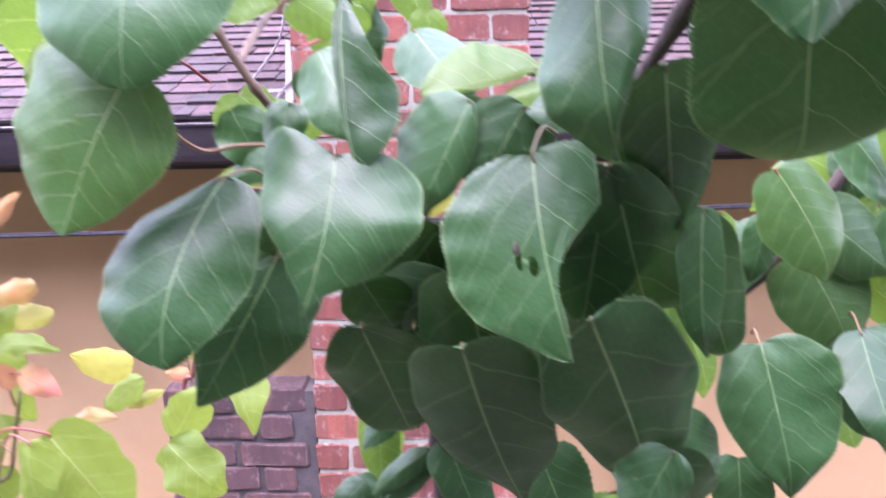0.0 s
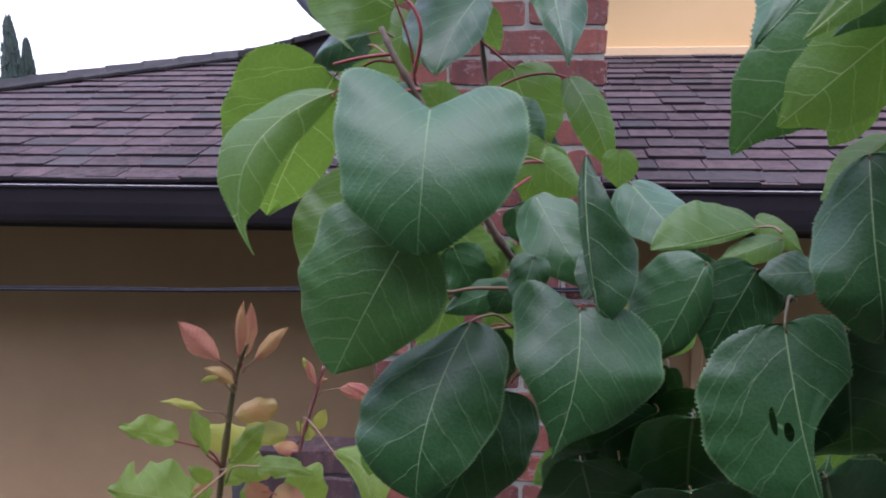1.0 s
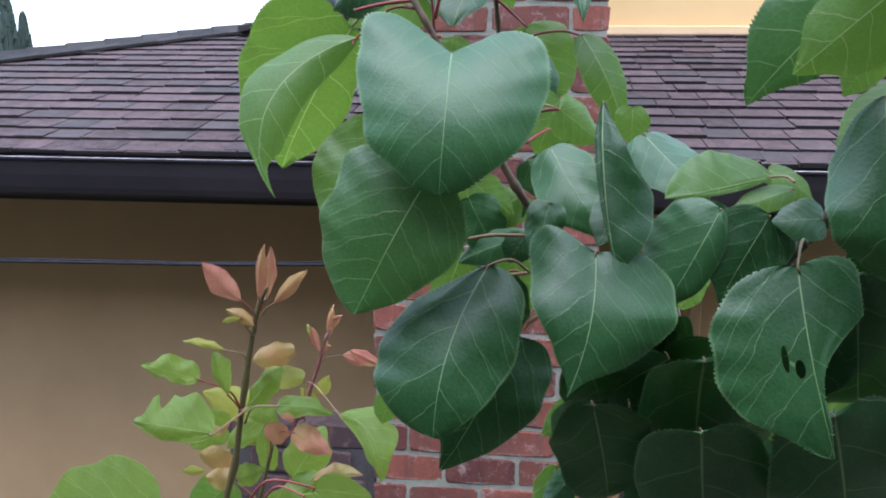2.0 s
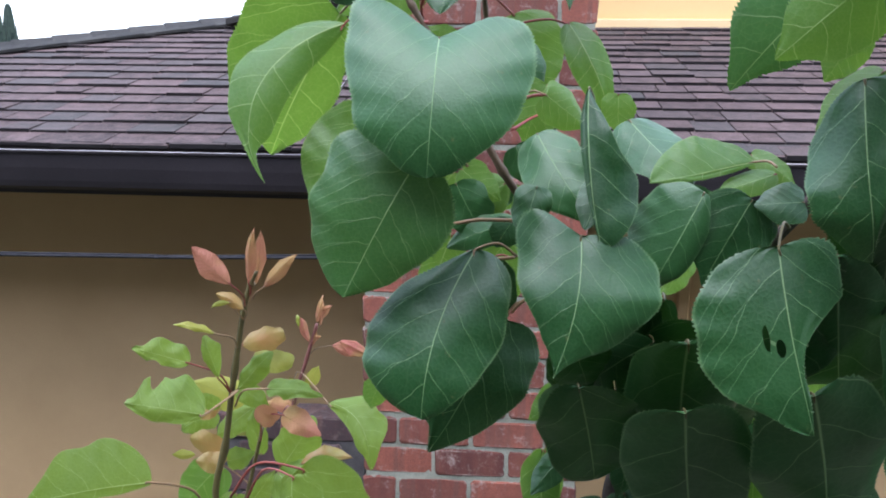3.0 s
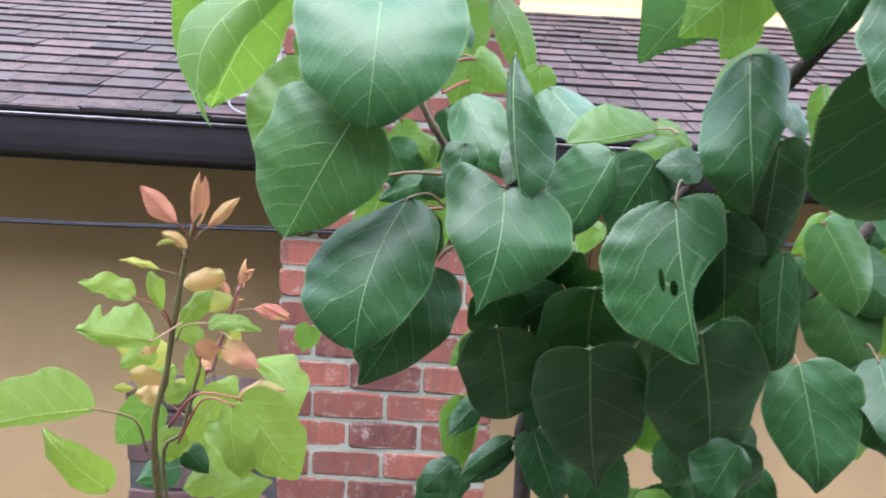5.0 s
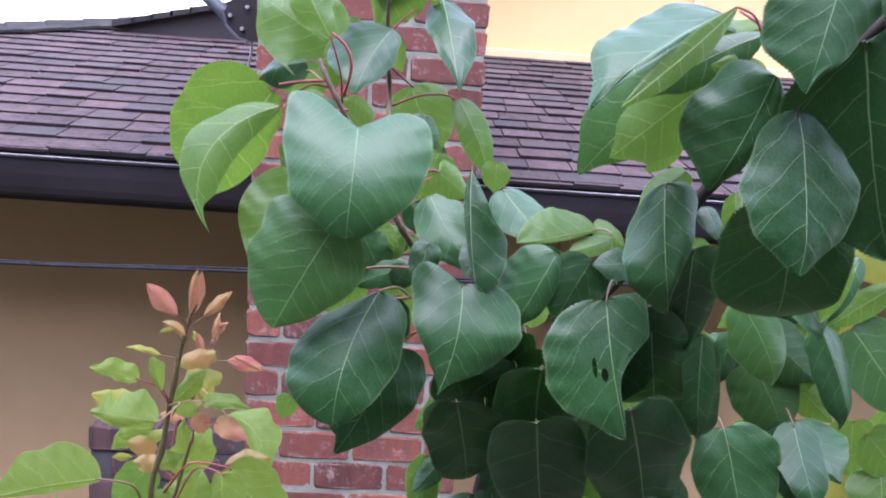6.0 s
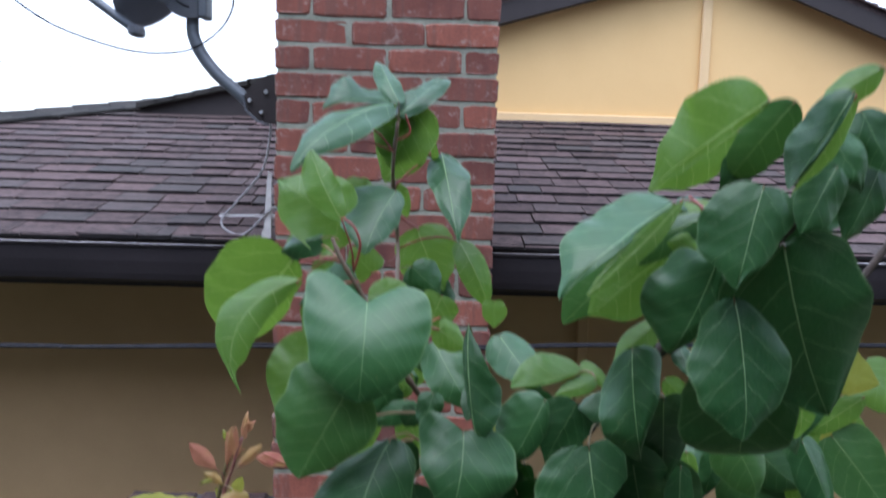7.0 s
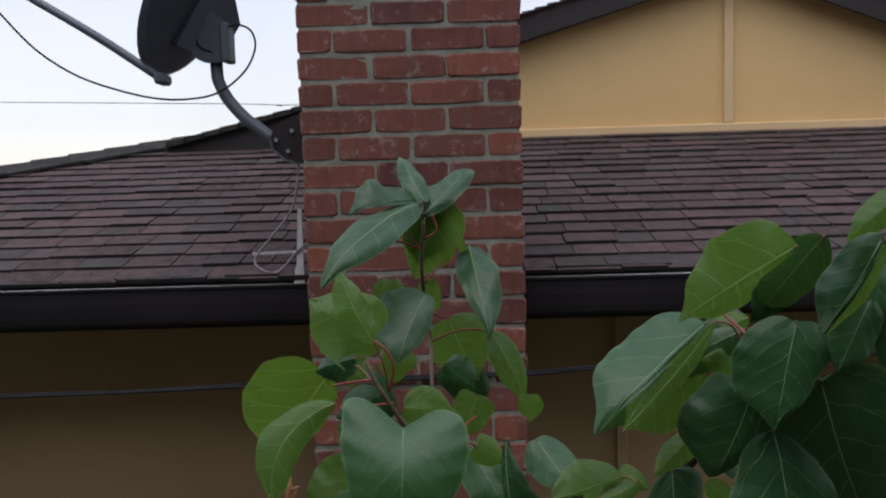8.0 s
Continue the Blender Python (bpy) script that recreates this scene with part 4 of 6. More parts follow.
leaf(branch, 'm', (0.4268, -1.7500, 2.2019), (0.4438, -1.7750, 2.1829), 0.0214, (-0.14, -0.66, 0.74), .2, .1)
leaf(branch, 'l', (0.4610, -1.7700, 2.1910), (0.4300, -1.7780, 2.1850), 0.0147, (0.08, -0.8, 0.58), 0.02, 0.02, stalk=(0.4660, -1.7750, 2.1900), left=0.88, right=0.12, wide_l=0.48, rise_l=0.6, fall_l=0.75, lobe_l=0.2, lobe_r=0.0, curl_l=0.25, curl_r=0.3, ripple=0.02, point=0.0, hook=0.0)
leaf(branch, 'l', (0.4675, -1.7700, 2.1876), (0.4487, -1.7750, 2.1814), 0.0089, (-0.02, -0.75, 0.66), .2, .1)
leaf(branch, 'l', (0.4610, -1.7650, 2.1926), (0.4735, -1.7700, 2.1840), 0.0090, (0.10, -0.79, 0.61), .2, .2)
leaf(branch, 'm', (0.4694, -1.7900, 2.1820), (0.4563, -1.7900, 2.1809), 0.0127, (-0.04, -0.86, 0.51), .05, .1)
leaf(branch, 'm', (0.4563, -1.7880, 2.1821), (0.4437, -1.7920, 2.1581), 0.0226, (0.06, -0.99, 0.13), .1, .1)
leaf(branch, 'm', (0.4680, -1.8250, 2.2140), (0.4710, -1.8350, 2.1750), 0.0249, (-0.24, -0.94, 0.23), 0.05, 0.12, left=0.54, right=0.46, wide_l=0.65, rise_l=0.6, fall_l=0.5, wide_r=0.2, rise_r=0.5, fall_r=1.5, lobe_l=0.1, lobe_r=0.4, point=0.3, curl_l=0.6, curl_r=0.7, ripple=0.09, waves=1.4)
leaf(branch, 'c', (0.4809, -1.8220, 2.2661), (0.4370, -1.8500, 2.2364), 0.0216, (-0.25, -0.75, 0.6), 0.05, 0.14, left=0.88, right=0.12, wide_l=0.42, rise_l=0.5, fall_l=0.62, wide_r=0.5, lobe_l=0.3, lobe_r=0.0, curl_l=0.35, curl_r=0.1, ripple=0.035, point=0.4, hook=0.15, twist=0.0)
leaf(branch, 'l', (0.4824, -1.8280, 2.2676), (0.4459, -1.8480, 2.2359), 0.0076, (0.35, -0.9, 0.1), 0.1, 0.06, stalk=(0.4926, -1.8260, 2.2591), left=0.48, right=0.62, wide_l=0.5, wide_r=0.5, rise_l=0.7, fall_l=0.8, lobe_l=0.0, lobe_r=0.0, ripple=0.03, curl_l=0.2, curl_r=0.2, hook=0.0)
leaf(branch, 'k', (0.4910, -1.7900, 2.2570), (0.4510, -1.7750, 2.2110), 0.0270, (-0.3, -0.95, -0.06), 0.04, 0.1, left=0.59, right=0.41, wide_l=0.6, rise_l=0.7, fall_l=0.65, wide_r=0.5, lobe_l=0.2, lobe_r=0.2, curl_l=0.3, curl_r=0.3, point=0.3)
leaf(branch, 'l', (0.4840, -1.8050, 2.2460), (0.4570, -1.7950, 2.2190), 0.0242, (-0.29, -0.96, -0.07), 0.12, 0.1, left=0.45, right=0.55, wide_l=0.45, wide_r=0.5, fall_l=0.8, fall_r=0.8, lobe_l=0.2, lobe_r=0.2, point=0.25, curl_l=0.2, curl_r=0.3)
leaf(branch, 'k', (0.4970, -1.8150, 2.2620), (0.4650, -1.8050, 2.2410), 0.0138, (-0.41, -0.89, 0.22), 0.12, 0.12, left=0.43, right=0.57, wide_l=0.5, wide_r=0.5, lobe_l=0.1, lobe_r=0.1, curl_l=0.4, curl_r=0.3)
leaf(branch, 'c', (0.4892, -1.8450, 2.2477), (0.4774, -1.8360, 2.2124), 0.0264, (-0.28, -0.94, 0.2), 0.05, 0.1, left=0.76, right=0.24, wide_l=0.5, rise_l=0.45, fall_l=0.58, wide_r=0.35, fall_r=0.9, lobe_l=0.3, lobe_r=0.2, curl_l=0.5, curl_r=0.6, ripple=0.07, waves=1.6, point=0.35)
leaf(branch, 'b', (0.4959, -1.8630, 2.2739), (0.4870, -1.8710, 2.2428), 0.0271, (-0.1, -0.99, 0.1), 0.08, 0.12, left=0.56, right=0.44, wide_l=0.52, wide_r=0.25, rise_l=0.5, rise_r=0.45, fall_l=0.7, fall_r=1.1, lobe_l=0.4, lobe_r=0.4, curl_l=0.4, curl_r=0.3, ripple=0.05)
leaf(branch, 'big', (0.5020, -1.8660, 2.2563), (0.5290, -1.8470, 2.1982), 0.0497, (0.05, -0.9, -0.4), 0.06, 0.05, left=0.5, right=0.5, wide_l=0.45, rise_l=0.5, fall_l=0.7, wide_r=0.45, rise_r=0.5, fall_r=0.65, lobe_l=0.4, lobe_r=0.4, curl_l=0.3, curl_r=0.3, ripple=0.035, bites=((-1, 0.66, 0.06, 0.25),))
leaf(branch, 'm', (0.4909, -1.8580, 2.2384), (0.4925, -1.8700, 2.1956), 0.0340, (0.05, -0.97, -0.2), 0.06, 0.04, left=0.52, right=0.48, wide_l=0.55, wide_r=0.5, rise_l=0.6, rise_r=0.6, fall_l=0.6, fall_r=0.7, lobe_l=0.15, lobe_r=0.15, point=0.3, curl_l=0.2, curl_r=0.25, ripple=0.035)
leaf(branch, 'm', (0.5010, -1.8500, 2.2230), (0.5120, -1.8200, 2.1650), 0.0407, (0.03, -0.85, -0.52), 0.05, 0.02, left=0.51, right=0.49, wide_l=0.55, wide_r=0.55, fall_l=0.6, fall_r=0.6, point=0.2)
leaf(branch, 'm', (0.4850, -1.8100, 2.1920), (0.4940, -1.7850, 2.1510), 0.0246, (0.14, -0.86, -0.5), 0.06, 0, left=0.46, right=0.54, wide_l=0.45, wide_r=0.45, rise_l=0.45, rise_r=0.45, fall_l=0.5, fall_r=0.5, lobe_l=0.3, lobe_r=0.3, point=0.1)
leaf(branch, 'm', (0.4758, -1.8000, 2.1695), (0.4961, -1.7600, 2.1128), 0.0320, (0.0, -0.87, -0.45), 0.06, 0.06, left=0.55, right=0.45, wide_l=0.5, wide_r=0.45, fall_l=0.5, fall_r=0.5, rise_l=0.5, rise_r=0.5, lobe_l=0.2, lobe_r=0.2, point=0.15)
leaf(branch, 'm', (0.4152, -1.7500, 2.1133), (0.4290, -1.6900, 2.0453), 0.0367, (0.1, -0.75, -0.66), 0.06, 0.05, left=0.48, right=0.52, wide_l=0.38, wide_r=0.36, fall_l=0.95, fall_r=0.9, lobe_l=0.55, lobe_r=0.5, point=0.45, ripple=0.07)
leaf(branch, 'm', (0.4399, -1.8000, 2.1246), (0.4588, -1.7450, 2.0499), 0.0396, (0.05, -0.87, -0.45), 0.08, 0.06, left=0.5, right=0.5, wide_l=0.38, wide_r=0.36, fall_l=0.95, fall_r=0.9, lobe_l=0.55, lobe_r=0.5, point=0.45, rise_l=0.5, rise_r=0.5, ripple=0.07)
leaf(branch, 'm', (0.4704, -1.8080, 2.1339), (0.4983, -1.7550, 2.0588), 0.0408, (0.05, -0.87, -0.45), 0.08, 0.06, left=0.48, right=0.52, wide_l=0.38, wide_r=0.36, fall_l=0.95, fall_r=0.9, lobe_l=0.55, lobe_r=0.5, point=0.45, rise_l=0.45, rise_r=0.45, ripple=0.07)
leaf(branch, 'm', (0.4531, -1.7650, 2.1383), (0.4419, -1.7300, 2.0950), 0.0354, (-0.08, -0.78, -0.61), .1, 0)
leaf(branch, 'm', (0.4362, -1.7650, 2.1336), (0.4144, -1.7450, 2.1089), 0.0233, (-0.19, -0.84, -0.51), .1, 0)
leaf(branch, 'm', (0.5343, -1.7380, 2.1021), (0.5431, -1.7550, 2.0557), 0.0383, (-0.05, -0.95, 0.3), 0.1, 0.12, stalk=(0.5358, -1.7250, 2.1010), left=0.44, right=0.56, wide_l=0.35, wide_r=0.42, rise_l=0.45, rise_r=0.45, fall_l=0.8, fall_r=0.75, lobe_l=0.4, lobe_r=0.5, point=0.3)
leaf(branch, 'm', (0.5692, -1.7300, 2.1035), (0.5714, -1.7580, 2.0733), 0.0231, (-0.08, -0.73, 0.68), .15, .1, stalk=(0.5791, -1.7000, 2.0919))
leaf(branch, 'm', (0.5014, -1.7850, 2.1554), (0.5030, -1.7900, 2.1156), 0.0121, (-0.27, -0.96, 0.11), .3, .15)
leaf(branch, 'k', (0.5587, -1.7050, 2.1225), (0.5768, -1.7100, 2.0867), 0.0361, (0.06, -0.98, 0.17), .1, .1)
leaf(branch, 'k', (0.5624, -1.7050, 2.1386), (0.5890, -1.7100, 2.1167), 0.0270, (0.08, -0.95, 0.31), .1, .1)
leaf(branch, 'm', (0.5900, -1.7050, 2.1402), (0.6094, -1.7100, 2.0926), 0.0270, (0.30, -0.93, 0.22), .35, .1)
leaf(branch, 'k', (0.6128, -1.6900, 2.1391), (0.6443, -1.7000, 2.0972), 0.0363, (0.03, -0.97, 0.25), .1, .1)
leaf(branch, 'm', (0.5422, -1.7150, 2.1391), (0.5363, -1.7200, 2.1174), 0.0134, (-0.04, -0.97, 0.23), .1, .1)
leaf(branch, 'k', (0.5364, -1.7350, 2.1580), (0.5555, -1.7400, 2.1225), 0.0271, (0.06, -0.98, 0.17), .1, .1)
leaf(branch, 'm', (0.5595, -1.7300, 2.1689), (0.5767, -1.7350, 2.1440), 0.0206, (0.20, -0.93, 0.32), .1, .1)
leaf(branch, 'c', (0.3770, -1.6900, 2.3010), (0.4030, -1.6600, 2.3270), 0.0180, (0.07, -0.63, 0.78), 0.12, 0.05, left=0.43, right=0.57, wide_l=0.5, wide_r=0.5, fall_l=0.5, fall_r=0.6, curl_l=0.3, curl_r=0.3, lobe_l=0.1, lobe_r=0.1, point=0.0)
leaf(branch, 'c', (0.3773, -1.6900, 2.3077), (0.3637, -1.6600, 2.3335), 0.0139, (0.10, -0.62, 0.78), .4, .1)
leaf(branch, 'c', (0.3730, -1.6850, 2.3090), (0.3430, -1.7100, 2.3060), 0.0204, (0.24, -0.67, 0.71), 0.05, 0.15, left=0.84, right=0.16, wide_l=0.5, rise_l=0.5, fall_l=0.6, lobe_l=0.2, lobe_r=0.0, curl_l=0.5, curl_r=0.3)
leaf(branch, 'c', (0.3740, -1.6900, 2.3070), (0.3330, -1.7500, 2.2780), 0.0237, (0.14, -0.46, 0.88), 0.05, 0.15, left=0.49, right=0.51, wide_l=0.55, wide_r=0.5, rise_l=0.5, rise_r=0.5, fall_l=0.6, fall_r=0.65, lobe_l=0.2, lobe_r=0.2, curl_l=0.4, curl_r=0.6, ripple=0.06)
leaf(branch, 'l', (0.3777, -1.6800, 2.3026), (0.3728, -1.6750, 2.2755), 0.0249, (-0.07, -0.98, -0.17), .1, .1)
leaf(branch, 'l', (0.3783, -1.6800, 2.3026), (0.3935, -1.6750, 2.3063), 0.0169, (0.24, -0.93, 0.26), .1, .1)
leaf(branch, 'l', (0.3510, -1.7000, 2.2648), (0.3680, -1.7000, 2.2639), 0.0120, (0.01, -0.98, 0.20), .1, .1)
leaf(branch, 'l', (0.3758, -1.6700, 2.2646), (0.3829, -1.6700, 2.2481), 0.0110, (0.07, -1.00, 0.03), .1, .1)
leaf(branch, 'l', (0.3974, -1.6720, 2.2768), (0.3945, -1.6800, 2.2905), 0.0042, (0.18, -0.87, -0.47), .2, .1)
leaf(branch, 'c', (0.4000, -1.6720, 2.2830), (0.4080, -1.7150, 2.2420), 0.0234, (-0.16, -0.65, 0.75), 0.1, 0.1, left=0.44, right=0.56, wide_l=0.25, wide_r=0.4, fall_l=1.2, fall_r=0.8, lobe_l=0.4, lobe_r=0.3, curl_l=0.4, curl_r=0.7, ripple=0.1)
leaf(branch, 'l', (0.3590, -1.7800, 2.2530), (0.3440, -1.7700, 2.2820), 0.0144, (-0.18, -0.95, 0.26), 0.15, 0.1, stalk=(0.3630, -1.7700, 2.2310), left=0.41, right=0.59, wide_l=0.5, wide_r=0.55, fall_l=0.7, fall_r=0.6, lobe_l=0.0, lobe_r=0.0, point=0.2)
leaf(branch, 'l', (0.3555, -1.7650, 2.2530), (0.3286, -1.7600, 2.2695), 0.0331, (-0.04, -0.97, 0.22), .1, .15)
leaf(branch, 'b', (0.3780, -1.7150, 2.2640), (0.3650, -1.7400, 2.2360), 0.0292, (0, -0.71, 0.7), 0.05, 0.12, left=0.7, right=0.3, wide_l=0.5, rise_l=0.45, fall_l=0.7, lobe_l=0.6, lobe_r=0.3, curl_l=0.4)
leaf(branch, 'm', (0.3491, -1.7700, 2.2451), (0.3305, -1.7650, 2.2385), 0.0154, (-0.37, -0.83, 0.42), .5, .3, stalk=(0.3567, -1.7700, 2.2444))
leaf(branch, 'l', (0.3878, -1.6600, 2.2418), (0.4037, -1.6650, 2.2073), 0.0347, (0.02, -0.99, 0.15), .1, .1)
leaf(branch, 'l', (0.4103, -1.6790, 2.2372), (0.4279, -1.6850, 2.1999), 0.0169, (0.28, -0.92, 0.28), .2, .3)
leaf(branch, 'm', (0.3940, -1.6650, 2.2120), (0.4076, -1.6650, 2.1933), 0.0238, (0.14, -0.98, 0.10), .1, .1)
leaf(branch, 'l', (0.3674, -1.7450, 2.2165), (0.3914, -1.7450, 2.2124), 0.0217, (0.06, -0.93, 0.36), .1, .2)
leaf(branch, 'm', (0.3622, -1.7500, 2.2265), (0.3368, -1.7450, 2.2120), 0.0223, (-0.34, -0.90, 0.29), .1, .1)
leaf(branch, 'l', (0.3994, -1.7800, 2.2096), (0.4118, -1.7750, 2.2001), 0.0132, (0.39, -0.92, 0.03), .1, .1, stalk=(0.3935, -1.7750, 2.2092))
leaf(branch, 'l', (0.4282, -1.7050, 2.2098), (0.4285, -1.7050, 2.1956), 0.0126, (0.01, -1.00, 0.00), .1, .1)
leaf(branch, 'l', (0.3884, -1.7400, 2.1800), (0.3692, -1.7400, 2.1665), 0.0163, (-0.14, -0.97, 0.20), .1, .1)
leaf(branch, 'm', (0.3922, -1.7550, 2.1689), (0.3687, -1.7500, 2.1589), 0.0112, (-0.31, -0.92, 0.26), .1, .1)
leaf(branch, 'm', (0.3844, -1.7750, 2.1601), (0.3896, -1.7750, 2.1411), 0.0132, (0.05, -1.00, 0.01), .1, .1, stalk=(0.3914, -1.7750, 2.1610))
leaf(branch, 'm', (0.3977, -1.7850, 2.1841), (0.3939, -1.7900, 2.1692), 0.0119, (0.01, -0.95, 0.32), .1, .1)
leaf(branch, 'm', (0.3909, -1.7350, 2.1919), (0.3995, -1.7350, 2.1782), 0.0124, (0.13, -0.99, 0.08), .1, .1)
leaf(branch, 'l', (0.4888, -1.8800, 2.2983), (0.4655, -1.8430, 2.2708), 0.0174, (-0.15, -0.95, 0.2), 0.02, 0.1, left=0.85, right=0.15, wide_l=0.34, rise_l=0.5, fall_l=1.0, wide_r=0.5, lobe_l=0.2, lobe_r=0.0, curl_l=0.25, curl_r=0.2, ripple=0.09, waves=2.2, point=0.2, hook=0.0)
leaf(branch, 'k', (0.5029, -1.8650, 2.2996), (0.4884, -1.8500, 2.2735), 0.0157, (-0.15, -0.98, 0.14), 0.1, 0.1, left=0.47, right=0.53, lobe_l=0.1, lobe_r=0.1, fall_l=0.8, fall_r=0.8)
leaf(branch, 'c', (0.5102, -1.8850, 2.3009), (0.4961, -1.8800, 2.2730), 0.0110, (-0.3, -0.85, 0.45), 0.05, 0.1, left=0.86, right=0.14, wide_l=0.5, rise_l=0.5, fall_l=0.65, lobe_l=0.2, lobe_r=0.0, curl_l=0.4, curl_r=0.1, ripple=0.06)
leaf(branch, 'l', (0.5365, -1.8500, 2.3122), (0.5172, -1.8500, 2.2971), 0.0112, (-0.26, -0.90, 0.34), .3, .1)
leaf(branch, 'm', (0.4985, -1.8500, 2.2876), (0.4870, -1.8500, 2.2704), 0.0117, (-0.14, -0.99, 0.09), .1, .1)
leaf(branch, 'm', (0.5340, -1.8350, 2.2731), (0.5107, -1.8350, 2.2553), 0.0183, (-0.14, -0.97, 0.18), .1, .1)
leaf(branch, 'l', (0.4172, -1.7200, 2.1020), (0.3983, -1.7200, 2.0859), 0.0131, (-0.14, -0.98, 0.17), .1, .1)
leaf(branch, 'l', (0.4053, -1.7000, 2.0662), (0.4062, -1.7050, 2.0307), 0.0172, (0.00, -0.99, 0.14), .1, .1)
leaf(branch, 'm', (0.4126, -1.7100, 2.0678), (0.4006, -1.7150, 2.0532), 0.0114, (-0.10, -0.91, 0.40), .1, .1)
leaf(branch, 'm', (0.4069, -1.7200, 2.0412), (0.3879, -1.7250, 2.0259), 0.0195, (-0.11, -0.90, 0.43), .1, .1)
leaf(branch, 'm', (0.4262, -1.7300, 2.0564), (0.4076, -1.7350, 2.0426), 0.0102, (-0.02, -0.93, 0.36), .2, .1)
leaf(branch, 'm', (0.4332, -1.7400, 2.0693), (0.4460, -1.7450, 2.0382), 0.0200, (0.01, -0.99, 0.16), .1, .1)
leaf(branch, 'm', (0.4981, -1.7800, 2.0860), (0.4858, -1.7850, 2.0643), 0.0224, (0.01, -0.98, 0.22), .1, .1)
leaf(branch, 'l', (0.5186, -1.7400, 2.1458), (0.5207, -1.7400, 2.1250), 0.0095, (0.03, -1.00, 0.00), .1, .1)
leaf(branch, 'l', (0.5170, -1.7400, 2.1231), (0.5259, -1.7400, 2.1063), 0.0112, (0.12, -0.99, 0.06), .1, .1)
leaf(branch, 'l', (0.5536, -1.7050, 2.1519), (0.5395, -1.7050, 2.1390), 0.0118, (-0.19, -0.96, 0.21), .1, .1)
leaf(branch, 'l', (0.5542, -1.7000, 2.1187), (0.5680, -1.7050, 2.0908), 0.0194, (0.05, -0.98, 0.20), .1, .1)
leaf(branch, 'l', (0.4770, -1.6200, 2.1327), (0.4598, -1.6250, 2.1128), 0.0111, (-0.07, -0.95, 0.30), .1, .1)
leaf(branch, 'w', (0.4937, -1.8450, 2.2912), (0.4677, -1.8380, 2.2701), 0.0165, (-0.26, -0.97, -0.00), .1, .1)
leaf(branch, 'l', (0.5001, -1.8100, 2.2652), (0.4768, -1.8050, 2.2558), 0.0101, (-0.31, -0.91, 0.27), .3, .2)
leaf(branch, 'l', (0.5000, -1.8150, 2.2492), (0.4809, -1.8150, 2.2512), 0.0119, (0.02, -0.98, 0.19), .1, .1)
leaf(branch, 'm', (0.5004, -1.8000, 2.2663), (0.4847, -1.8100, 2.2634), 0.0103, (0.17, -0.51, 0.84), .1, .1)
leaf(branch, 'l', (0.4843, -1.7950, 2.2167), (0.4672, -1.8000, 2.2018), 0.0123, (-0.11, -0.90, 0.43), .4, .1)
leaf(branch, 'l', (0.4850, -1.7750, 2.2277), (0.4765, -1.7750, 2.2139), 0.0121, (-0.09, -0.99, 0.06), .1, .1)
leaf(branch, 'l', (0.5883, -1.6950, 2.1392), (0.5754, -1.7000, 2.1024), 0.0322, (-0.02, -0.99, 0.14), .1, .1)
leaf(branch, 'm', (0.5435, -1.7000, 2.1352), (0.5358, -1.7150, 2.1138), 0.0155, (-0.07, -0.80, 0.59), .1, .1)
leaf(branch, 'm', (0.5586, -1.7000, 2.1355), (0.5665, -1.7100, 2.1160), 0.0128, (-0.05, -0.90, 0.44), .3, .1)
leaf(branch, 'l', (0.5715, -1.7400, 2.1946), (0.5726, -1.7400, 2.1497), 0.0184, (0.00, -1.00, 0.00), .1, .1)
leaf(branch, 'm', (0.5941, -1.7200, 2.1791), (0.5741, -1.7300, 2.1476), 0.0111, (-0.22, -0.88, 0.42), .2, .1)
leaf(branch, 'y', (0.6002, -1.7000, 2.1810), (0.6303, -1.7000, 2.1700), 0.0225, (0.09, -0.96, 0.25), .1, .1)
leaf(branch, 'l', (0.6289, -1.6900, 2.1603), (0.5988, -1.6900, 2.1377), 0.0143, (-0.18, -0.95, 0.24), .2, .1)
leaf(branch, 'l', (0.4953, -1.7750, 2.1897), (0.5086, -1.7750, 2.1781), 0.0104, (0.10, -0.99, 0.11), .1, .1)
leaf(branch, 'm', (0.5036, -1.7650, 2.2018), (0.5069, -1.7750, 2.1911), 0.0102, (0.03, -0.73, 0.69), .1, .1)
leaf(branch, 'l', (0.5131, -1.7700, 2.2082), (0.5124, -1.7700, 2.1865), 0.0109, (0.28, -0.96, -0.01), .1, .1)
leaf(branch, 'l', (0.5105, -1.7400, 2.1383), (0.5157, -1.7400, 2.1139), 0.0119, (0.04, -1.00, 0.01), .1, .1)
leaf(branch, 'm', (0.5015, -1.7750, 2.1537), (0.5248, -1.7450, 2.0940), 0.0222, (0.05, -0.90, -0.43), .1, .1)
leaf(branch, 'l', (0.5065, -1.7400, 2.1155), (0.5192, -1.7400, 2.0824), 0.0161, (0.23, -0.97, 0.09), .3, .1)
leaf(branch, 'm', (0.5773, -1.7150, 2.0983), (0.5871, -1.7450, 2.0829), 0.0332, (-0.22, -0.50, 0.84), .2, .1)
leaf(branch, 'l', (0.6296, -1.6900, 2.0845), (0.6513, -1.6900, 2.0605), 0.0247, (0.15, -0.98, 0.13), .1, .1)
leaf(branch, 'l', (0.5930, -1.6850, 2.1053), (0.6136, -1.6850, 2.0878), 0.0184, (0.14, -0.97, 0.17), .1, .1)
leaf(branch, 'l', (0.4186, -1.7200, 2.1057), (0.3993, -1.7200, 2.0870), 0.0122, (-0.15, -0.98, 0.15), .2, .1)
leaf(branch, 'm', (0.4267, -1.7300, 2.0613), (0.4058, -1.7350, 2.0460), 0.0097, (-0.11, -0.89, 0.44), .2, .2)
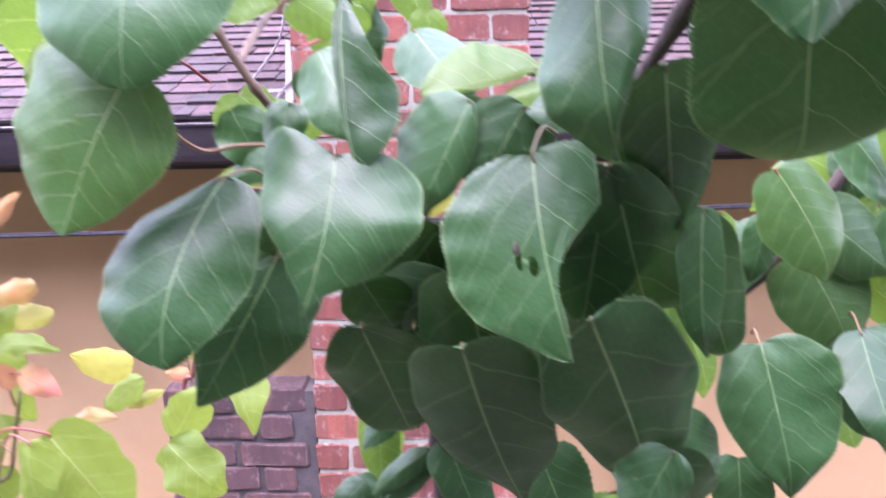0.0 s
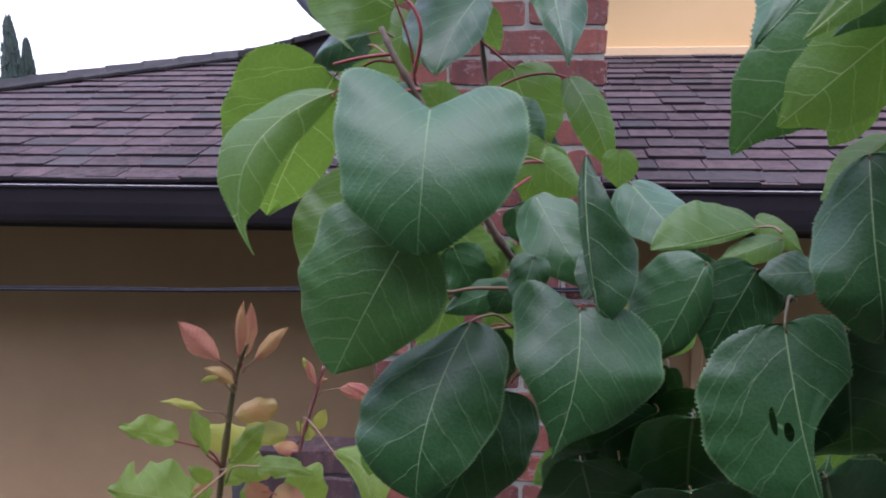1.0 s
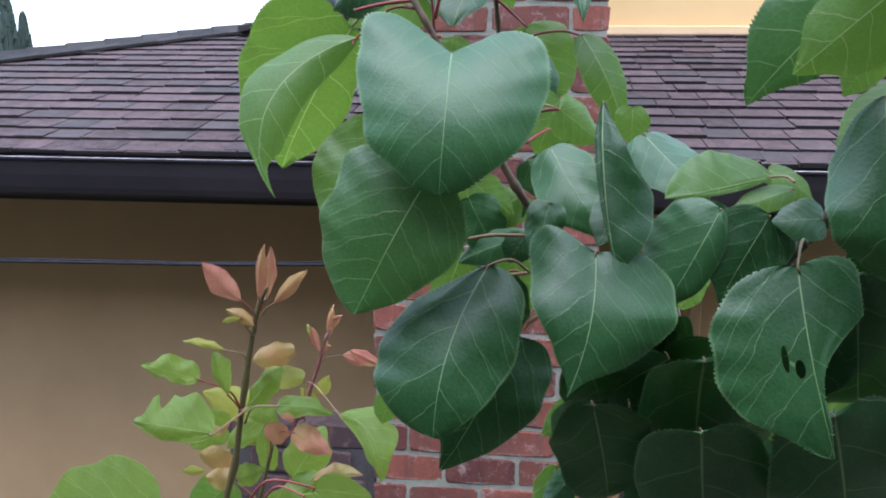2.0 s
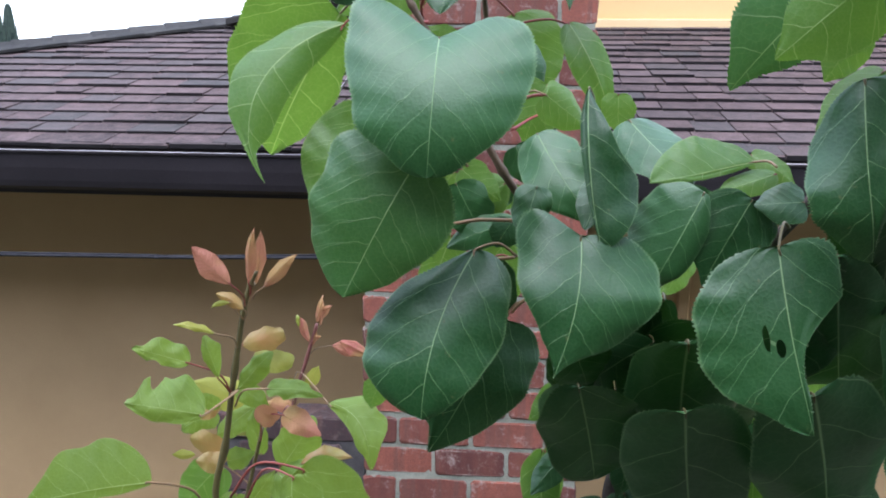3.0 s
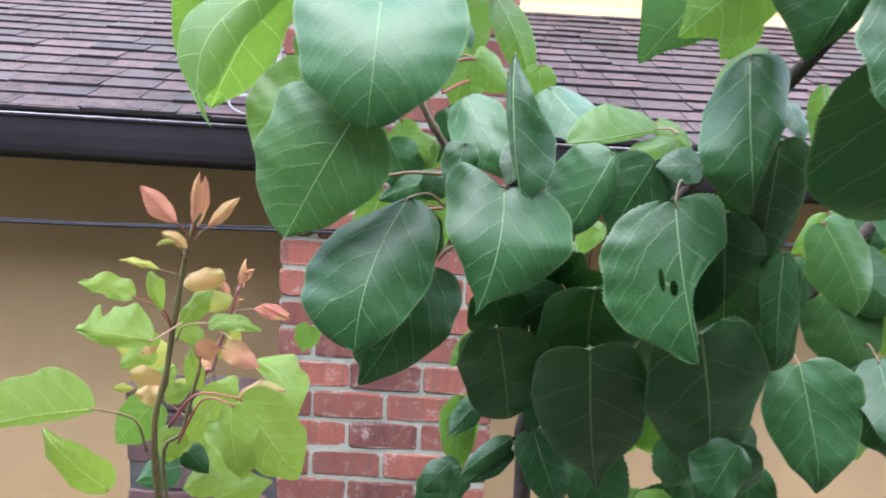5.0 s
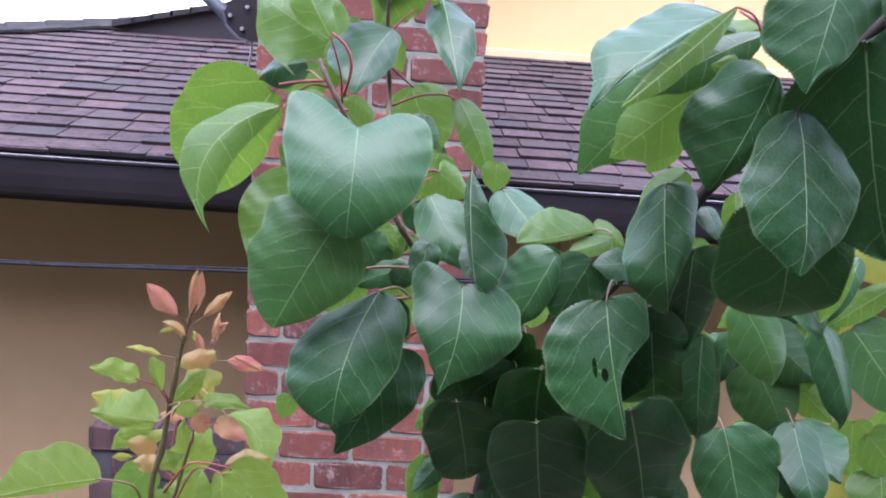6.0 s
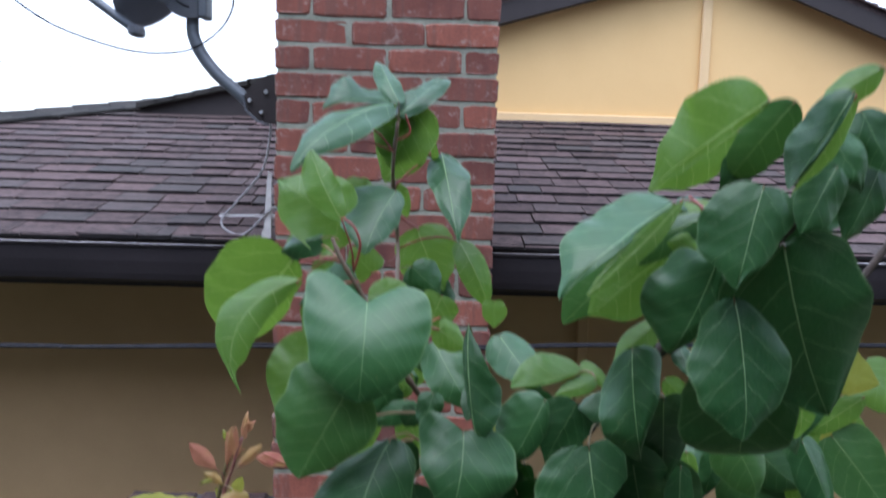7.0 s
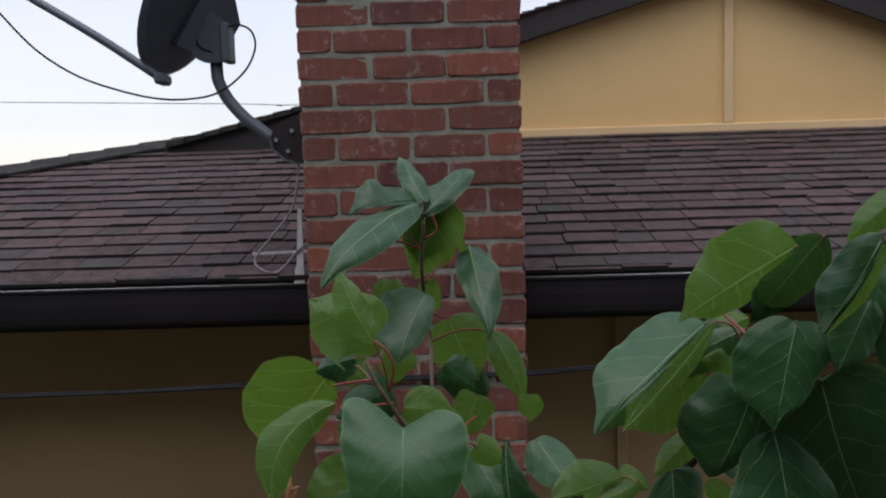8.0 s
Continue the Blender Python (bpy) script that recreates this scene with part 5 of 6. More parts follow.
leaf(branch, 'm', (0.4348, -1.7400, 2.0906), (0.4308, -1.7450, 2.0685), 0.0112, (0.12, -0.97, 0.20), .1, .1)
leaf(branch, 'm', (0.4013, -1.7200, 2.0429), (0.3896, -1.7250, 2.0315), 0.0130, (-0.16, -0.83, 0.53), .1, .1)
leaf(branch, 'l', (0.4064, -1.7000, 2.0655), (0.4068, -1.7000, 2.0326), 0.0144, (0.00, -1.00, 0.00), .1, .1)
leaf(branch, 'm', (0.4251, -1.7650, 2.1174), (0.4350, -1.7400, 2.0884), 0.0177, (0.11, -0.77, -0.63), .1, .1)
leaf(branch, 'm', (0.4109, -1.7650, 2.1316), (0.4184, -1.7450, 2.1083), 0.0222, (0.10, -0.77, -0.63), .1, .1)
leaf(branch, 'm', (0.4942, -1.7750, 2.0818), (0.5152, -1.7500, 2.0488), 0.0228, (0.19, -0.84, -0.51), .1, .1)
leaf(branch, 'm', (0.3821, -1.7450, 2.1427), (0.3798, -1.7450, 2.1247), 0.0173, (-0.01, -1.00, 0.00), .1, .1)
leaf(branch, 'l', (0.3733, -1.7450, 2.1849), (0.3867, -1.7450, 2.1743), 0.0129, (0.10, -0.99, 0.12), .1, .1)
leaf(branch, 'm', (0.3719, -1.7500, 2.1806), (0.3816, -1.7500, 2.1626), 0.0165, (0.04, -1.00, 0.02), .1, .1)
leaf(branch, 'l', (0.3851, -1.7350, 2.1606), (0.3938, -1.7350, 2.1390), 0.0176, (0.07, -1.00, 0.03), .1, .1)
leaf(branch, 'm', (0.3906, -1.7600, 2.1697), (0.3856, -1.7600, 2.1614), 0.0107, (-0.09, -0.99, 0.05), .1, .1)
leaf(branch, 'l', (0.4017, -1.7150, 2.2129), (0.3937, -1.7150, 2.1910), 0.0202, (-0.06, -1.00, 0.02), .1, .1)
leaf(branch, 'l', (0.3892, -1.6800, 2.3070), (0.3708, -1.6750, 2.2666), 0.0325, (-0.12, -0.99, -0.07), .1, .1)
leaf(branch, 'l', (0.3557, -1.7200, 2.2519), (0.3263, -1.7200, 2.2376), 0.0253, (-0.08, -0.98, 0.16), .1, .1)
leaf(branch, 'l', (0.3539, -1.7600, 2.2171), (0.3435, -1.7600, 2.1958), 0.0205, (-0.08, -1.00, 0.04), .1, .1)
leaf(branch, 'l', (0.3662, -1.7000, 2.2215), (0.3549, -1.7000, 2.2341), 0.0187, (0.10, -0.99, 0.09), .1, .1)
leaf(branch, 'm', (0.3861, -1.7000, 2.2254), (0.4017, -1.7000, 2.2117), 0.0202, (0.10, -0.99, 0.11), .1, .1)
leaf(branch, 'l', (0.3440, -1.7400, 2.2330), (0.3564, -1.7400, 2.2230), 0.0145, (0.14, -0.97, 0.18), .1, .1)
leaf(branch, 'l', (0.3691, -1.7200, 2.1814), (0.3584, -1.7200, 2.1677), 0.0170, (-0.10, -0.99, 0.07), .1, .1)
leaf(branch, 'l', (0.3698, -1.7350, 2.1610), (0.3612, -1.7350, 2.1352), 0.0147, (-0.06, -1.00, 0.02), .1, .1)
leaf(branch, 'm', (0.3840, -1.7350, 2.1819), (0.3790, -1.7400, 2.1703), 0.0170, (0.04, -0.92, 0.38), .1, .1)
leaf(branch, 'l', (0.3914, -1.7200, 2.1773), (0.3870, -1.7200, 2.1671), 0.0095, (-0.11, -0.99, 0.05), .1, .1)
leaf(branch, 'y', (0.4342, -1.7300, 2.1536), (0.4202, -1.7300, 2.1455), 0.0133, (-0.13, -0.97, 0.22), .1, .1)
leaf(branch, 'm', (0.4215, -1.7450, 2.1439), (0.4260, -1.7500, 2.1370), 0.0105, (0.04, -0.80, 0.60), .1, .1)
leaf(branch, 'm', (0.4338, -1.7650, 2.1479), (0.4092, -1.7400, 2.1189), 0.0280, (-0.25, -0.83, -0.51), .1, .1)
leaf(branch, 'm', (0.4175, -1.7550, 2.1270), (0.4077, -1.7400, 2.1065), 0.0194, (-0.15, -0.83, -0.54), .1, .1)
leaf(branch, 'm', (0.4482, -1.7800, 2.1817), (0.4374, -1.7700, 2.1623), 0.0192, (-0.25, -0.91, -0.33), .1, .1)
leaf(branch, 'm', (0.4747, -1.8000, 2.1687), (0.4732, -1.7700, 2.1203), 0.0308, (-0.01, -0.85, -0.53), .1, .0)
leaf(branch, 'm', (0.4857, -1.8000, 2.1884), (0.4902, -1.7850, 2.1534), 0.0267, (0.05, -0.92, -0.39), .1, .0)
leaf(branch, 'm', (0.5437, -1.7200, 2.1483), (0.5471, -1.7250, 2.1265), 0.0106, (-0.10, -0.97, 0.21), .3, .1)
leaf(branch, 'l', (0.5597, -1.6900, 2.1555), (0.5756, -1.6950, 2.1099), 0.0302, (0.03, -0.99, 0.12), .1, .1)
leaf(branch, 'm', (0.5357, -1.7000, 2.1349), (0.5304, -1.7150, 2.1161), 0.0163, (-0.03, -0.78, 0.63), .1, .1)
leaf(branch, 'm', (0.5848, -1.6900, 2.1651), (0.5730, -1.7000, 2.1384), 0.0223, (-0.18, -0.89, 0.41), .1, .1)
leaf(branch, 'l', (0.5854, -1.6800, 2.1169), (0.5660, -1.6800, 2.0921), 0.0256, (-0.14, -0.98, 0.11), .1, .1)
leaf(branch, 'l', (0.5001, -1.7400, 2.1161), (0.5080, -1.7400, 2.0969), 0.0125, (0.07, -1.00, 0.03), .1, .1)
leaf(branch, 'm', (0.5016, -1.7400, 2.0753), (0.5182, -1.7450, 2.0463), 0.0336, (0.09, -0.97, 0.22), .1, .1)
leaf(branch, 'm', (0.5745, -1.7100, 2.0955), (0.5933, -1.7200, 2.0546), 0.0298, (0.02, -0.97, 0.25), .2, .1)
leaf(branch, 'm', (0.4387, -1.7650, 2.1474), (0.4297, -1.7450, 2.1270), 0.0190, (-0.18, -0.74, -0.65), .1, .1)
leaf(branch, 'm', (0.4199, -1.7350, 2.0985), (0.4353, -1.7100, 2.0617), 0.0256, (0.13, -0.84, -0.52), .1, .1)
leaf(branch, 'm', (0.4625, -1.7450, 2.1285), (0.4675, -1.7200, 2.0955), 0.0278, (0.06, -0.80, -0.60), .1, .1)
leaf(branch, 'l', (0.4526, -1.7200, 2.1487), (0.4474, -1.7200, 2.1380), 0.0093, (-0.12, -0.99, 0.06), .1, .1)
leaf(branch, 'l', (0.4882, -1.7000, 2.0893), (0.4960, -1.7000, 2.0777), 0.0090, (0.14, -0.99, 0.09), .1, .1)
leaf(branch, 'l', (0.3449, -1.7400, 2.1071), (0.3413, -1.7400, 2.0963), 0.0102, (-0.09, -1.00, 0.03), .1, .1)
leaf(branch, 'm', (0.3656, -1.7650, 2.1106), (0.3681, -1.7650, 2.1000), 0.0066, (0.25, -0.97, 0.06), .3, .1)
leaf(shoot, 'n', (0.2910, -1.8100, 2.1000), (0.2580, -1.8200, 2.0960), 0.0161, (0.24, -0.88, 0.4), 0.03, 0.05, stalk=(0.2990, -1.7900, 2.0770), left=0.85, right=0.15, wide_l=0.4, rise_l=0.45, fall_l=0.75, lobe_l=0.1, lobe_r=0.0, curl_l=0.2, curl_r=0.3, ripple=0.03, lumps=0.03, hook=0.1)
leaf(shoot, 'n', (0.2943, -1.8100, 2.0732), (0.2797, -1.8200, 2.0954), 0.0140, (0.40, -0.90, -0.14), .2, .1)
leaf(shoot, 'n', (0.3106, -1.7500, 2.0381), (0.3318, -1.7500, 2.0464), 0.0144, (-0.13, -0.94, 0.33), .1, .1)
leaf(shoot, 'm', (0.3050, -1.7750, 2.0644), (0.2900, -1.7750, 2.0573), 0.0124, (-0.23, -0.85, 0.48), .1, .1)
leaf(shoot, 'n', (0.3011, -1.7600, 2.0685), (0.3087, -1.7600, 2.0561), 0.0155, (0.18, -0.98, 0.11), .1, .1)
leaf(shoot, 'm', (0.3063, -1.7700, 2.0676), (0.3138, -1.7700, 2.0594), 0.0101, (0.28, -0.93, 0.25), .1, .1)
leaf(shoot, 'n', (0.3147, -1.7600, 2.0522), (0.3004, -1.7600, 2.0469), 0.0116, (-0.12, -0.94, 0.33), .1, .1)
leaf(far_shoot, 'r', (0.2356, -1.3500, 1.9926), (0.2671, -1.3500, 1.9900), 0.0153, (0.03, -0.93, 0.37), .3, .1, stalk=(0.2140, -1.3500, 1.9814))
leaf(far_shoot, 'r', (0.2259, -1.3500, 2.0098), (0.2283, -1.3500, 2.0359), 0.0058, (0.28, -0.96, -0.03), .4, .1)
leaf(far_shoot, 'r', (0.2144, -1.3500, 2.0018), (0.2082, -1.3500, 2.0176), 0.0067, (0.28, -0.95, 0.11), .4, .1)
leaf(far_shoot, 'r', (0.2270, -1.3500, 2.0164), (0.2346, -1.3500, 2.0287), 0.0049, (0.17, -0.98, -0.10), .4, .1)
leaf(far_shoot, 'y', (0.2161, -1.3500, 1.9558), (0.2239, -1.3500, 1.9742), 0.0129, (0.21, -0.97, -0.09), .2, .1)
leaf(far_shoot, 'r', (0.1980, -1.3500, 1.9341), (0.1751, -1.3500, 1.9381), 0.0146, (0.05, -0.95, 0.29), .2, .1)
leaf(far_shoot, 'r', (0.2228, -1.3500, 2.0128), (0.2289, -1.3500, 2.0374), 0.0057, (0.25, -0.97, -0.06), .4, .3)
leaf(far_shoot, 'r', (0.2249, -1.3500, 2.0229), (0.2366, -1.3500, 2.0283), 0.0049, (0.02, -1.00, -0.03), .4, .3)
leaf(far_shoot, 'r', (0.2157, -1.3500, 1.9949), (0.2082, -1.3500, 2.0167), 0.0071, (0.28, -0.95, 0.10), .4, .2)
leaf(far_shoot, 'y', (0.2090, -1.3500, 2.0072), (0.2053, -1.3500, 2.0190), 0.0061, (0.29, -0.95, 0.09), .2, .2)
leaf(far_shoot, 'r', (0.2176, -1.3500, 1.9905), (0.2227, -1.3500, 2.0048), 0.0043, (0.23, -0.97, -0.08), .4, .2)
leaf(far_shoot, 'r', (0.2187, -1.3500, 1.9986), (0.2266, -1.3500, 2.0010), 0.0040, (-0.00, -1.00, 0.01), .4, .2)
leaf(far_shoot, 'r', (0.2422, -1.3500, 1.9972), (0.2676, -1.3500, 1.9848), 0.0125, (0.19, -0.90, 0.40), .3, .3)
leaf(far_shoot, 'y', (0.2110, -1.3500, 1.9471), (0.1973, -1.3500, 1.9619), 0.0116, (0.20, -0.96, 0.18), .2, .1)
leaf(branch, 'm', (0.4449, -1.7750, 2.1367), (0.4647, -1.7000, 2.0544), 0.0424, (0.05, -0.75, -0.66), 0.06, 0.03, left=0.46, right=0.54, wide_l=0.38, wide_r=0.36, fall_l=0.95, fall_r=0.9, lobe_l=0.55, lobe_r=0.5, point=0.45, ripple=0.07)
leaf(branch, 'l', (0.5114, -1.8840, 2.2998), (0.4976, -1.8780, 2.2722), 0.0057, (0.2, -0.95, 0.1), 0.1, 0.08, left=0.4, right=0.8, wide_r=0.5, fall_r=0.8, lobe_l=0.0, lobe_r=0.0, ripple=0.03)
leaf(branch, 'm', (0.4122, -1.7820, 2.1238), (0.4229, -1.7420, 2.0691), 0.0320, (0.1, -0.87, -0.45), 0.08, 0.08, left=0.49, right=0.51, wide_l=0.38, wide_r=0.36, fall_l=0.95, fall_r=0.9, lobe_l=0.55, lobe_r=0.5, point=0.45, ripple=0.07)
leaf(branch, 'm', (0.4416, -1.7900, 2.1411), (0.4566, -1.7350, 2.0700), 0.0387, (0.05, -0.87, -0.45), 0.06, 0.04, left=0.46, right=0.54, wide_l=0.38, wide_r=0.36, fall_l=0.95, fall_r=0.9, lobe_l=0.55, lobe_r=0.5, point=0.45, ripple=0.07)
leaf(shoot, 'r', (0.3138, -1.8030, 2.1571), (0.3039, -1.8050, 2.1680), 0.0070, (0.05, -1, 0.05), 0.3, 0.1, stalk=(0.3132, -1.7900, 2.1469), left=0.5, right=0.5)
leaf(shoot, 'r', (0.3155, -1.7930, 2.1551), (0.3179, -1.7950, 2.1717), 0.0046, (-0.28, -0.94, 0.19), 0.5, 0.1, left=0.5, right=0.5)
leaf(shoot, 'r', (0.3152, -1.7860, 2.1530), (0.3181, -1.7880, 2.1695), 0.0044, (0.45, -0.89, 0.05), 0.5, 0.1, left=0.5, right=0.5)
leaf(shoot, 'r', (0.3200, -1.7930, 2.1541), (0.3300, -1.7950, 2.1643), 0.0048, (-0.2, -0.98, 0), 0.3, 0.1, stalk=(0.3154, -1.7900, 2.1495), left=0.48, right=0.52)
leaf(shoot, 'o', (0.3146, -1.7950, 2.1477), (0.3069, -1.7970, 2.1529), 0.0045, (0.6, -0.75, 0.2), 0.35, 0.3, stalk=(0.3128, -1.7900, 2.1434), left=0.56, right=0.44)
leaf(shoot, 'y', (0.3114, -1.7970, 2.1502), (0.3061, -1.7990, 2.1491), 0.0017, (0.2, -0.7, 0.7), 0.3, 0.5, left=0.4, right=0.6)
leaf(shoot, 'y', (0.3086, -1.8020, 2.1423), (0.2967, -1.8040, 2.1452), 0.0029, (0.3, -0.7, 0.6), 0.4, 0.3, stalk=(0.3104, -1.7900, 2.1341), left=0.61, right=0.39, ripple=0.2, waves=2.3)
leaf(shoot, 'n', (0.3016, -1.8050, 2.1343), (0.2854, -1.8070, 2.1389), 0.0077, (0.35, -0.85, 0.4), 0.15, 0.15, stalk=(0.3081, -1.7900, 2.1197), left=0.64, right=0.36, bites=((-1, 0.82, 0.1, 0.5), (1, 0.55, 0.12, 0.35)), ripple=0.12, waves=2.6)
leaf(shoot, 'n', (0.3080, -1.8000, 2.1282), (0.3050, -1.8020, 2.1409), 0.0060, (0.39, -0.9, -0.2), 0.5, 0.1, stalk=(0.3074, -1.7900, 2.1204), left=0.56, right=0.44, wide_l=0.68, wide_r=0.65, rise_l=0.9, rise_r=0.9, fall_l=0.5, fall_r=0.5, lobe_l=0, lobe_r=0)
leaf(shoot, 'n', (0.3160, -1.8310, 2.1303), (0.2954, -1.8330, 2.1335), 0.0128, (0.33, -0.82, 0.47), 0.12, 0.12, stalk=(0.3077, -1.7900, 2.1197), left=0.73, right=0.27, wide_l=0.45, rise_l=0.6, fall_l=0.45, wide_r=0.4, fall_r=0.6, lobe_l=0.1, lobe_r=0, bites=((-1, 0.68, 0.07, 0.45), (-1, 0.9, 0.09, 0.5)), ripple=0.09, waves=1.8)
leaf(shoot, 'o', (0.3066, -1.7750, 2.1304), (0.3211, -1.7770, 2.1353), 0.0076, (-0.07, -0.96, 0.27), 0.1, 0.1, left=0.52, right=0.48, wide_l=0.55, wide_r=0.55, rise_l=0.45, rise_r=0.45, fall_l=0.35, fall_r=0.35, lobe_l=0, lobe_r=0, point=0)
leaf(shoot, 'y', (0.3090, -1.7720, 2.1254), (0.3229, -1.7740, 2.1252), 0.0085, (0.29, -0.84, 0.47), 0.1, 0.2, left=0.52, right=0.48, wide_l=0.55, wide_r=0.55, rise_l=0.5, rise_r=0.5, fall_l=0.4, fall_r=0.4, point=0)
leaf(shoot, 'n', (0.3079, -1.7840, 2.1190), (0.3185, -1.7860, 2.1316), 0.0074, (-0.15, -0.98, 0.13), 0.15, 0.1, left=0.48, right=0.52, ripple=0.1, fall_l=0.5, fall_r=0.5, wide_l=0.6, wide_r=0.6, rise_l=0.7, rise_r=0.7)
leaf(shoot, 'n', (0.3222, -1.8000, 2.1258), (0.3385, -1.8020, 2.1256), 0.0062, (0.01, -0.82, 0.57), 0.2, 0.2, stalk=(0.3090, -1.7900, 2.1158), left=0.47, right=0.53, bites=((1, 0.85, 0.1, 0.4), (-1, 0.3, 0.1, 0.3)), ripple=0.12, waves=2.4)
leaf(shoot, 'n', (0.3045, -1.7740, 2.1162), (0.3146, -1.7760, 2.1103), 0.0078, (0, -0.95, 0.3), 0.1, 0.1, left=0.52, right=0.48)
leaf(shoot, 'r', (0.3230, -1.7950, 2.1138), (0.3180, -1.7970, 2.1186), 0.0070, (0.1, -0.98, 0.1), -0.15, 0.15, left=0.51, right=0.49, wide_l=0.5, wide_r=0.5, rise_l=0.5, rise_r=0.5, fall_l=0.45, fall_r=0.45, point=0)
leaf(shoot, 'r', (0.3266, -1.8000, 2.1181), (0.3385, -1.8020, 2.1131), 0.0073, (-0.13, -0.86, 0.5), 0.1, 0.3, stalk=(0.3150, -1.7850, 2.1027), left=0.41, right=0.59, ripple=0.12)
leaf(shoot, 'n', (0.3101, -1.7700, 2.0911), (0.3080, -1.7720, 2.1073), 0.0084, (-0.12, -0.99, 0.06), 0.1, 0.1, left=0.45, right=0.55)
leaf(shoot, 'o', (0.3266, -1.7820, 2.0943), (0.3440, -1.7840, 2.0983), 0.0054, (-0.05, -0.85, 0.5), 0.1, 0.3, left=0.2, right=0.8, ripple=0.12)
leaf(shoot, 'n', (0.3314, -1.8000, 2.1017), (0.3512, -1.8020, 2.0750), 0.0212, (0.1, -0.93, 0.36), 0.06, 0.15, stalk=(0.3064, -1.7900, 2.0860), left=0.48, right=0.52, wide_l=0.42, wide_r=0.4, rise_l=0.5, rise_r=0.42, lobe_l=0.3, lobe_r=0.4, fall_l=0.6, fall_r=0.6)
leaf(shoot, 'n', (0.3312, -1.8080, 2.1032), (0.3344, -1.8100, 2.0778), 0.0141, (-0.2, -0.92, 0.33), 0.08, 0.15, stalk=(0.3094, -1.7900, 2.0805), left=0.44, right=0.56)
leaf(shoot, 'l', (0.2942, -1.7660, 2.0843), (0.2791, -1.7680, 2.0669), 0.0163, (0.05, -0.98, 0.2), 0.1, 0.1, left=0.46, right=0.54)
leaf(shoot, 'o', (0.2993, -1.7760, 2.0956), (0.2892, -1.7780, 2.0998), 0.0079, (0.1, -0.95, 0.25), 0.1, 0.2, left=0.48, right=0.52, ripple=0.14, fall_l=0.45, fall_r=0.45, wide_l=0.55, wide_r=0.55)
leaf(shoot, 'o', (0.3016, -1.7820, 2.0926), (0.2932, -1.7840, 2.0946), 0.0074, (0.2, -0.9, 0.35), 0.15, 0.2, left=0.55, right=0.45, ripple=0.12)
leaf(shoot, 'y', (0.2916, -1.7800, 2.0946), (0.2846, -1.7820, 2.0951), 0.0032, (0.1, -0.9, 0.4), 0.2, 0.2, left=0.53, right=0.47)
leaf(shoot, 'n', (0.2989, -1.7720, 2.0890), (0.3090, -1.7740, 2.0936), 0.0076, (0, -0.95, 0.3), 0.1, 0.1, left=0.5, right=0.5)
leaf(shoot, 'n', (0.3031, -1.7760, 2.0795), (0.3014, -1.7780, 2.0665), 0.0111, (0, -0.95, 0.3), 0.1, 0.1, left=0.48, right=0.52)
leaf(shoot, 'n', (0.3065, -1.7720, 2.0748), (0.3148, -1.7740, 2.0868), 0.0081, (0, -0.95, 0.3), 0.1, 0.1, left=0.52, right=0.48)
leaf(shoot, 'n', (0.2994, -1.7780, 2.1104), (0.2930, -1.7800, 2.1150), 0.0054, (-0.19, -0.95, 0.24), 0.1, 0.1, left=0.52, right=0.48)
leaf(shoot, 'o', (0.2990, -1.7760, 2.1100), (0.2928, -1.7780, 2.1058), 0.0036, (0, -0.95, 0.3), 0.2, 0.2, left=0.47, right=0.53)
leaf(shoot, 'n', (0.2950, -1.7700, 2.1055), (0.2828, -1.7720, 2.0987), 0.0089, (-0.1, -0.94, 0.3), 0.1, 0.1, left=0.48, right=0.52)
leaf(branch, 'm', (0.5129, -1.8620, 2.2919), (0.5262, -1.8660, 2.2734), 0.0161, (-0.1, -0.96, 0.25), 0.06, 0.1, left=0.49, right=0.51, ripple=0.08)
leaf(branch, 'm', (0.5266, -1.8580, 2.2980), (0.5363, -1.8620, 2.2782), 0.0153, (-0.2, -0.9, 0.4), 0.06, 0.1, left=0.48, right=0.52, ripple=0.08)
leaf(branch, 'm', (0.5356, -1.8550, 2.2809), (0.5229, -1.8590, 2.2555), 0.0166, (0.1, -0.97, 0.1), 0.06, 0.1, left=0.53, right=0.47, ripple=0.08)
leaf(branch, 'm', (0.5166, -1.8660, 2.2803), (0.5053, -1.8700, 2.2598), 0.0152, (-0.05, -0.97, 0.2), 0.06, 0.1, left=0.47, right=0.53, ripple=0.08)
leaf(far_shoot, 'n', (0.2680, -1.5000, 2.0006), (0.3007, -1.5300, 1.9704), 0.0259, (0.18, -0.94, 0.29), 0.15, 0.2, stalk=(0.2036, -1.3600, 1.9271), left=0.35, right=0.65, sway=0.2, wide_l=0.55, wide_r=0.52, rise_l=0.6, rise_r=0.5, fall_l=0.6, fall_r=0.55, lobe_l=0, lobe_r=0.2)
leaf(far_shoot, 'n', (0.2194, -1.4500, 1.9279), (0.2429, -1.4500, 1.9666), 0.0322, (0.15, -0.98, 0.16), 0.1, 0.1, left=0.49, right=0.51, wide_l=0.5, wide_r=0.5, fall_l=0.5, fall_r=0.5)
leaf(far_shoot, 'n', (0.2184, -1.4600, 1.9279), (0.2595, -1.4700, 1.8933), 0.0418, (0, -0.9, 0.4), 0.1, 0.15, left=0.51, right=0.49, rise_l=0.45, rise_r=0.45, fall_l=0.5, fall_r=0.5)
leaf(far_shoot, 'y', (0.2042, -1.4200, 1.9526), (0.1767, -1.4300, 1.9425), 0.0117, (0, -0.9, 0.4), 0.2, 0.2, left=0.48, right=0.52)
